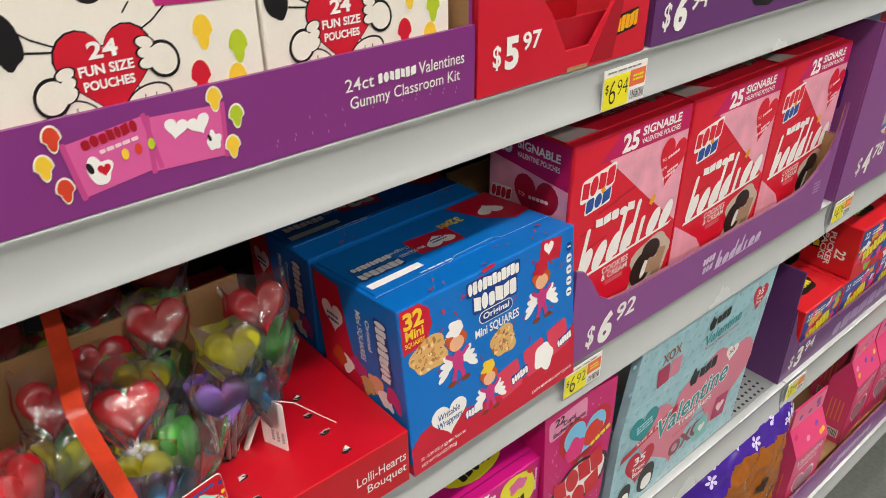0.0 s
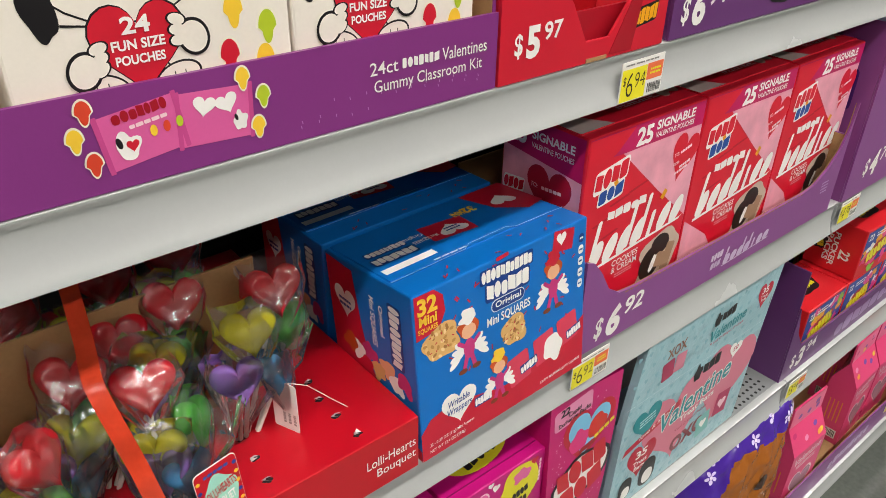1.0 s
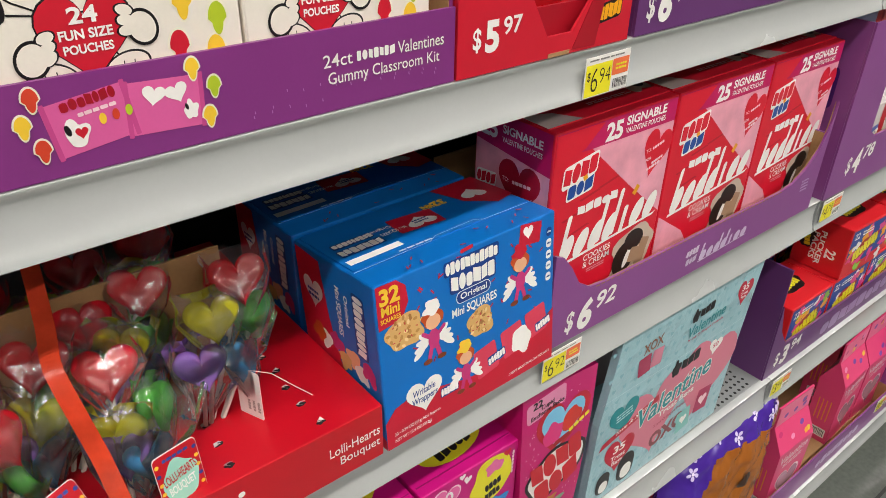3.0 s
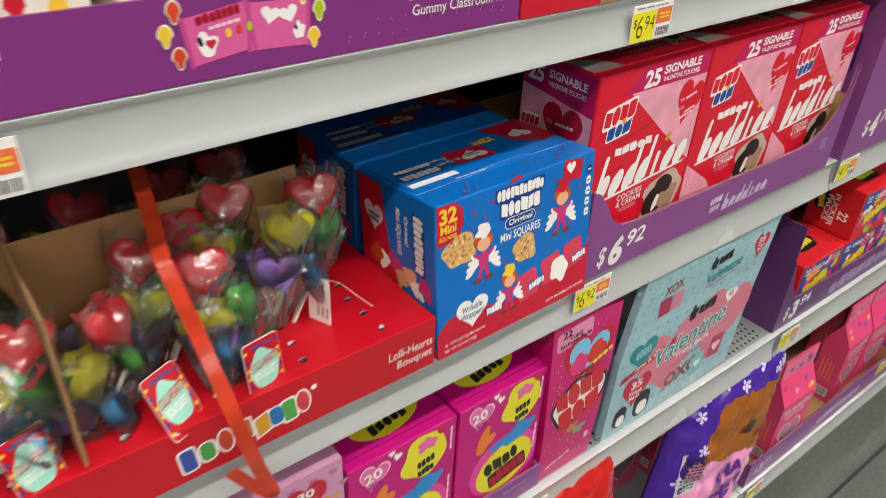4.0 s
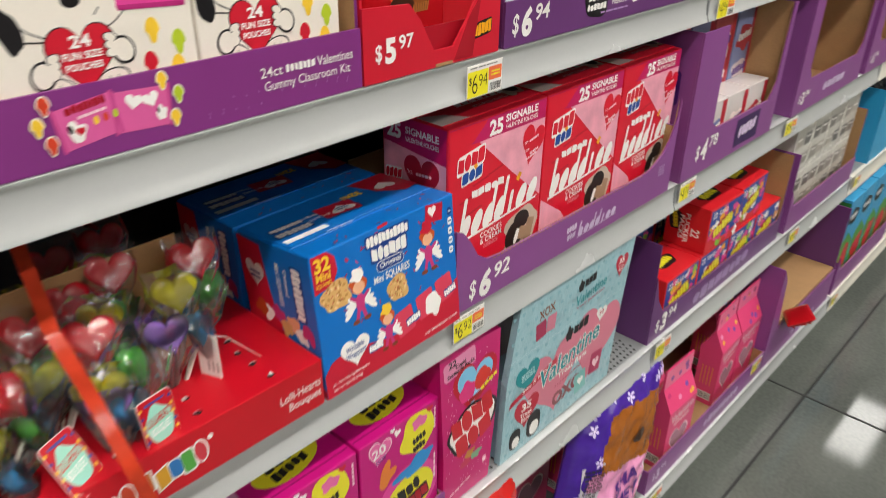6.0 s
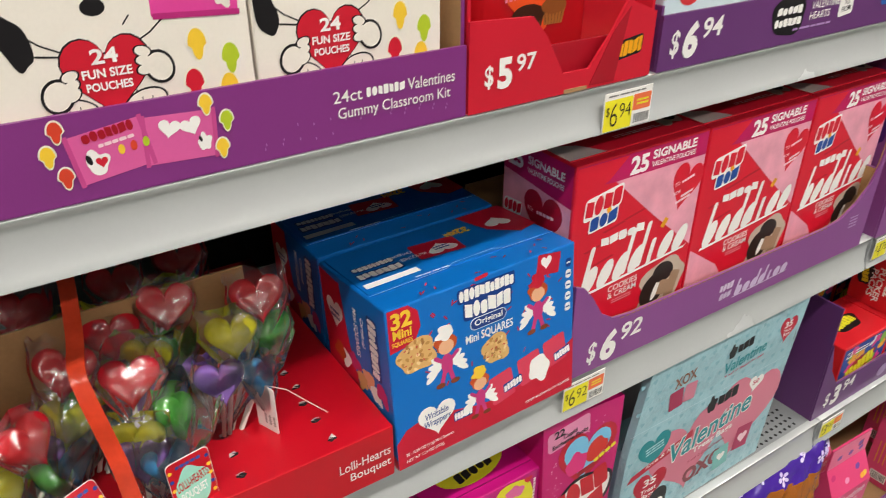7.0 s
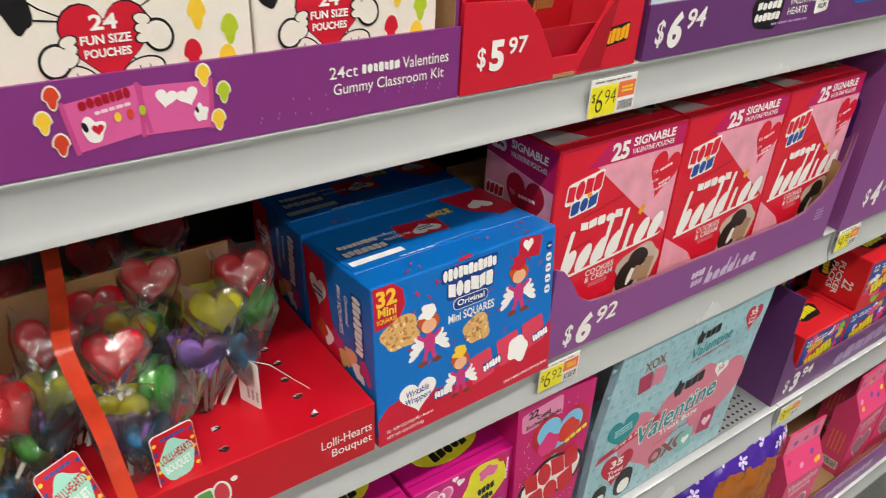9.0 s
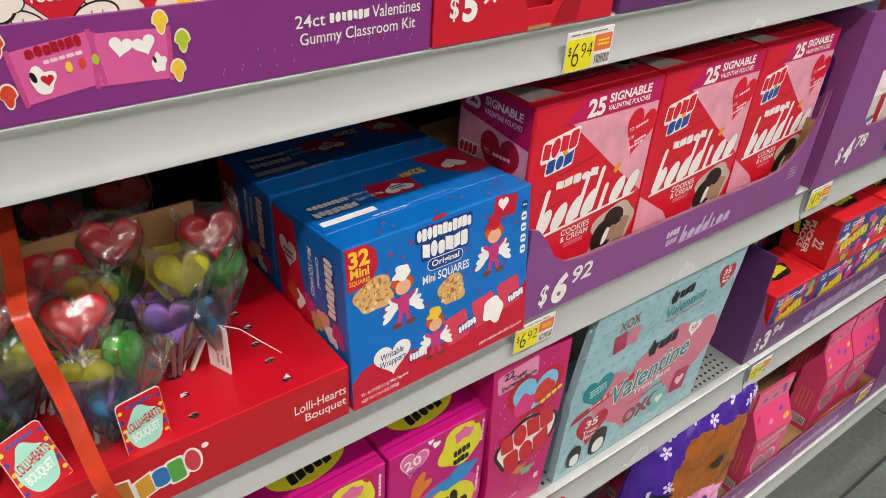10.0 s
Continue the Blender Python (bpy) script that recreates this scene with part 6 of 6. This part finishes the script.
wordmark(f, 0.07, 0.05, 0.07, 0.02, 6, GOLD, 3, 10, 0, 3)

# ---- next section, lower deck: sour boxes in a purple tray ----
WRED, WBLUE = ink("d8212b"), ink("23479c")


def sour_pack(x, y, z, w=0.16, h=0.128, rz=0):
    t, f, s, top = carton("sour_pack_box", "red and blue carton of sour sweets with splashy prints", "box", x, y, z, w, 0.1, h, WRED, "sour pack boxes", rz)
    decal(f, "blue_panel", [[(0.004, h * 0.96), (w - 0.004, h * 0.96), (w - 0.004, h * 0.3), (w * 0.5, h * 0.2), (0.004, h * 0.42)]], WBLUE, 1, "blue printed panel")
    decal(f, "logo_ground", [blob(w * 0.45, h * 0.5, w * 0.31, h * 0.17, 4, 0.15, 18)], DKRED, 2)
    wordmark(f, w * 0.45, h * 0.5, w * 0.56, h * 0.26, 7, SOURY, 3, 18, 0, 5)
    rnd = random.Random(int(x * 1000 + z * 100))
    for k in range(16):
        decal(f, "splash_print", [blob(rnd.uniform(0.1, 0.92) * w, rnd.uniform(0.08, 0.9) * h, 0.012, 0.009, k, 0.5, rnd.uniform(0, 90))], ink(rnd.choice(("e6408f", "8cc63f", "f4f1ec", "f2a81d", "e6408f"))), 1.6)
    text(f, "22", w * 0.14, h * 0.84, 0.018, 0.014, WHITE, 3, weight=0.03)
    bars(f, w * 0.4, h * 0.84, w * 0.28, 0.012, 2, WHITE, 3, 0, 4)
    text(s, "22", 0.072, h * 0.4, 0.02, 0.02, WHITE, 2, -90, weight=0.03)
    text(s, "PUCKER\nPACKS", 0.045, h * 0.45, 0.07, 0.024, WHITE, 2, -90, weight=0.03)
    decal(s, "logo_ground", [blob(0.022, h * 0.6, 0.014, h * 0.26, 4, 0.2)], INKBLACK, 1)
    wordmark(s, 0.022, h * 0.6, h * 0.4, 0.013, 6, SOURY, 2, -80, 0, 5)
    decal(top, "logo_ground", [blob(w * 0.5, 0.05, w * 0.26, 0.022, 4, 0.2)], INKBLACK, 1)
    wordmark(top, w * 0.5, 0.05, w * 0.42, 0.02, 7, SOURY, 2, 5, 0, 5)


for k in range(4):
    sour_pack(1.265 + 0.147 * k, 0.01, 0.6005, 0.145, 0.114)
sour_pack(1.423, 0.01, 0.7155, 0.15, 0.105, rz=-2)
sour_pack(1.58, 0.012, 0.7155, 0.15, 0.105, rz=1)
for k in range(3):
    sour_pack(1.3 + 0.165 * k, 0.15, 0.6005, h=0.14)
t, f, _ = tray("purple_tray", "purple card tray with tall sides holding sour sweet boxes", 1.199, 0.0, 0.597, 0.66, 0.3, [(0, 0), (0.66, 0), (0.66, 0.09), (0.64, 0.06), (0.05, 0.06), (0.02, 0.1), (0, 0.16)], PURPLE3, back=0.3, side=0.23)
price(f, "3", "94", 0.058, 0.034, 0.042, WHITE, skew=0.1)
wordmark(f, 0.33, 0.03, 0.28, 0.03, 8, ink("a487b4"), 3, 2, 0.15, 3)
t, f, _ = tray("purple_tray", "purple card tray of white wrapped multipacks", 1.895, -0.004, 0.597, 0.52, 0.3, [(0, 0), (0.52, 0), (0.52, 0.07), (0.03, 0.07), (0, 0.12)], PURPLE2, back=0.3, side=0.22)
PACKW = surface("wrapped_white", "cfccc4", 0.25, vary=0.2, scale=50, bump=0.2)
for i in range(4):
    for j in range(2):
        t, f, s, top = carton("multipack", "white wrapped multipack with grey prints", "package", 1.91 + 0.122 * i, 0.024, 0.603 + 0.135 * j, 0.118, 0.12, 0.132, PACKW, "wrapped multipacks")
        for k in range(4):
            decal(f, "print_patch", [rrect(0.03 + 0.055 * (k % 2), 0.038 + 0.055 * (k // 2), 0.042, 0.034, 0.004)], ink(("6f6a64", "8b867e", "a39c92", "5d5a58")[(k + i) % 4]), 1)
            bars(f, 0.03 + 0.055 * (k % 2), 0.045 + 0.055 * (k // 2), 0.03, 0.008, 1, WHITE, 2, 0, k)

# ---- next section, middle deck: tall purple trays ----
t, f, s = tray("purple_tray", "tall purple card tray with an open front and price", 1.212, -0.002, 0.953, 0.405, 0.28, [(0, 0), (0.405, 0), (0.405, 0.27), (0.39, 0.27), (0.385, 0.11), (0.36, 0.078), (0.12, 0.078), (0.1, 0.09), (0.095, 0.27), (0, 0.27)], PURPLE2, back=0.27, side=0.27)
decal(s, "grip_patch", [rrect(0.225, 0.17, 0.05, 0.062, 0.008)], DKPURPLE, 1, "dark purple hand-hold")
price(f, "4", "78", 0.08, 0.045, 0.042, WHITE, skew=0.1)
decal(f, "dark_panel", [rrect(0.27, 0.04, 0.11, 0.058, 0.002)], ink("3a1c55"), 2)
wordmark(f, 0.27, 0.042, 0.08, 0.026, 5, ink("d8c3e2"), 3, 4, 0.2, 3)
for i in range(4):
    for j in range(2):
        hh = 0.255 if j else 0.112
        t, f, sd, top = carton("dip_box", "pink and blue boxed treats at the tray back" if j else "white and red wrapped treat pack in the tall tray", "box", (1.228 if j else 1.22) + (0.1 if j else 0.096) * i, 0.018 + 0.058 * j, 0.957, 0.092, 0.055, hh, (ink("d05a62"), ink("8d9ccb"))[i % 2] if j else ink("d9d2cf", 0.2), "boxed treats")
        for q in range(3 if j else 1):
            decal(f, "print_patch", [blob(0.046, 0.05 + 0.07 * q, 0.034, 0.024, i + j + q, 0.3)], ink(("b8303f", "5d6fae", "e8d9d6")[(i + j + q) % 3]), 1)
            wordmark(f, 0.046, 0.055 + 0.07 * q, 0.06, 0.018, 5, WHITE if (i + j + q) % 3 < 2 else ROYAL, 2, 8, 0.2, 4 + q)
        decal(f, "red_stripe", [rrect(0.082, hh / 2, 0.018, hh * 0.94, 0.002)], ink("bf2434"), 1.5)
for tx, tw, d, c in ((1.735, 0.46, "3", "94"), (2.25, 0.5, "6", "94"), (2.8, 0.5, "3", "94")):
    t, f, s = tray("purple_tray", "tall purple card tray with a bare brown inside", tx, -0.002, 0.953, tw, 0.3, [(0, 0), (tw, 0), (tw, 0.27), (tw - 0.02, 0.27), (tw - 0.03, 0.1), (tw - 0.06, 0.075), (0.08, 0.075), (0.06, 0.1), (0.05, 0.27), (0, 0.27)], PURPLE2, back=0.27, side=0.27)
    price(f, d, c, 0.05, 0.035, 0.03, WHITE)
    wordmark(f, tw * 0.55, 0.036, 0.15, 0.022, 5, ink("c9b3d2"), 3, 0, 0.2, 3)
for k in range(3):
    t, f, sd, top = carton("heart_box", "small red boxed sweets at the tray back", "box", 1.8 + 0.12 * k, 0.17, 0.957, 0.1, 0.09, 0.14, ink("b51d30"), "boxed sweets")
    decal(f, "printed_heart", [heart(0.05, 0.08, 0.06, 0.06)], PALEPINK, 1)
    bars(f, 0.05, 0.03, 0.06, 0.016, 2, WHITE, 2, 0, k)
# top deck of the next section
for tx, tw in ((1.222, 0.46), (1.69, 0.5), (2.2, 0.55), (2.8, 0.55)):
    t, f, _ = tray("purple_tray", "purple card tray along the top deck", tx, 0.001, 1.287, tw, 0.28, box_front(tw, 0.06), PURPLE2, back=0.12, side=0.1)
    wordmark(f, tw * 0.5, 0.03, 0.2, 0.02, 7, ink("d8c6dd"), 3, 0, 0.1, 3)
# far trays
SKY = ink("2f9fd0")
t, f, _ = tray("blue_tray", "bright blue card tray of dark wrapped sweets", 2.58, -0.004, 0.597, 0.62, 0.3, [(0, 0), (0.62, 0), (0.62, 0.16), (0.58, 0.15), (0.06, 0.15), (0, 0.24)], SKY, back=0.26, side=0.24, inner=SKY)
for k in range(5):
    t, f = soft_bag("sweet_packet", "dark glossy wrapped sweet packet in a blue tray", (2.6 + 0.115 * k, 0.05, 0.651), -12, 0, 4 - 3 * k, 0.11, 0.17, 0.02, lambda u, v: 0, [gloss("23222a")], 20 + k, "packet", nu=20, nv=24)
    wordmark(f, 0.055, 0.1, 0.07, 0.03, 4, ink("b9c6cf"), 3, 20, 0, k)
t, f, _ = tray("purple_tray", "purple card tray of green and blue boxes", 2.442, -0.042, 0.178, 0.56, 0.3, [(0, 0), (0.56, 0), (0.56, 0.08), (0.04, 0.08), (0, 0.14)], PURPLE2, back=0.22, side=0.12)
for k in range(4):
    t, f, s, top = carton("gummy_heart_box", "green and blue box of gummy hearts", "box", 2.455 + 0.132 * k, -0.026, 0.182, 0.126, 0.15, 0.33, ink("3f9fd0"), "gummy heart boxes")
    decal(f, "green_panel", [[(0.002, 0.002), (0.124, 0.002), (0.124, 0.15), (0.06, 0.2), (0.002, 0.17)]], ink("4f9a3a"), 1, "green printed panel")
    decal(f, "logo_ground", [blob(0.06, 0.26, 0.045, 0.03, 4, 0.1)], INKBLACK, 2)
    wordmark(f, 0.06, 0.262, 0.064, 0.018, 5, WHITE, 3, 0, 0, 4)
    decal(f, "berry_print", [blob(0.07, 0.1, 0.04, 0.05, k, 0.3)], RED, 2)
    decal(s, "green_panel", [[(0.002, 0.002), (0.148, 0.002), (0.148, 0.32), (0.002, 0.32)]], ink("2f7f38"), 1)
    decal(s, "logo_ground", [blob(0.08, 0.26, 0.045, 0.03, 4, 0.1)], INKBLACK, 2)
    decal(s, "red_panel", [rrect(0.1, 0.1, 0.05, 0.12, 0.003)], ink("b9324f"), 2)
for k, (px, col) in enumerate(((3.05, "c9357f"), (3.2, "6a3f96"), (3.35, "c9357f"), (3.5, "d9d2cc"))):
    t, f, s, top = carton("sweet_box", "boxed sweets on the far base deck", "box", px, -0.02, 0.178, 0.14, 0.15, 0.28, ink(col), "far sweet boxes")
    wordmark(f, 0.07, 0.18, 0.09, 0.03, 5, WHITE, 2, 8, 0, k)
    decal(f, "printed_heart", [heart(0.07, 0.09, 0.07, 0.07)], PALEPINK, 1)
for k, col in enumerate(("6a3f96", "b5296f", "cfcac6", "7c3583")):
    t, f, s, top = carton("sweet_box", "boxed sweets on the far lower deck", "box", 3.24 + 0.15 * k, 0.0, 0.597, 0.14, 0.15, 0.24, ink(col), "far sweet boxes")
    wordmark(f, 0.07, 0.16, 0.09, 0.03, 5, WHITE, 2, 8, 0, k)

# ---- previous section: end of a red tray under a grey deck ----
t = thing("red_tray", "tall plain red card tray end with corrugated edge", "display tray", (-0.36, -0.014, 0.66), 0, "display trays")
part("front_wall", sheet([(0, 0), (0.302, 0), (0.302, 0.43), (0, 0.43)], 0.004), CARDRED, t)
part("side_wall", solid(0.298, 0.302, 0.0045, 0.3, 0, 0.43, 0), CARDRED, t)
part("corrugated_edge", solid(0.3024, 0.3062, 0.0, 0.3, 0.0, 0.43, 0), KRAFT, t, "corrugated brown card edge")
t = thing("teal_packet", "teal wrapped packet on the grey deck", "packet", (-0.12, 0.03, 1.135), 0)
part("body", solid(0, 0.06, 0, 0.1, 0, 0.03, 0.008, 3), ink("2aa79a", 0.25), t, "", True)
part("label_panel", solid(0.01, 0.05, 0.02, 0.08, 0.0301, 0.0306, 0), WHITE, t)
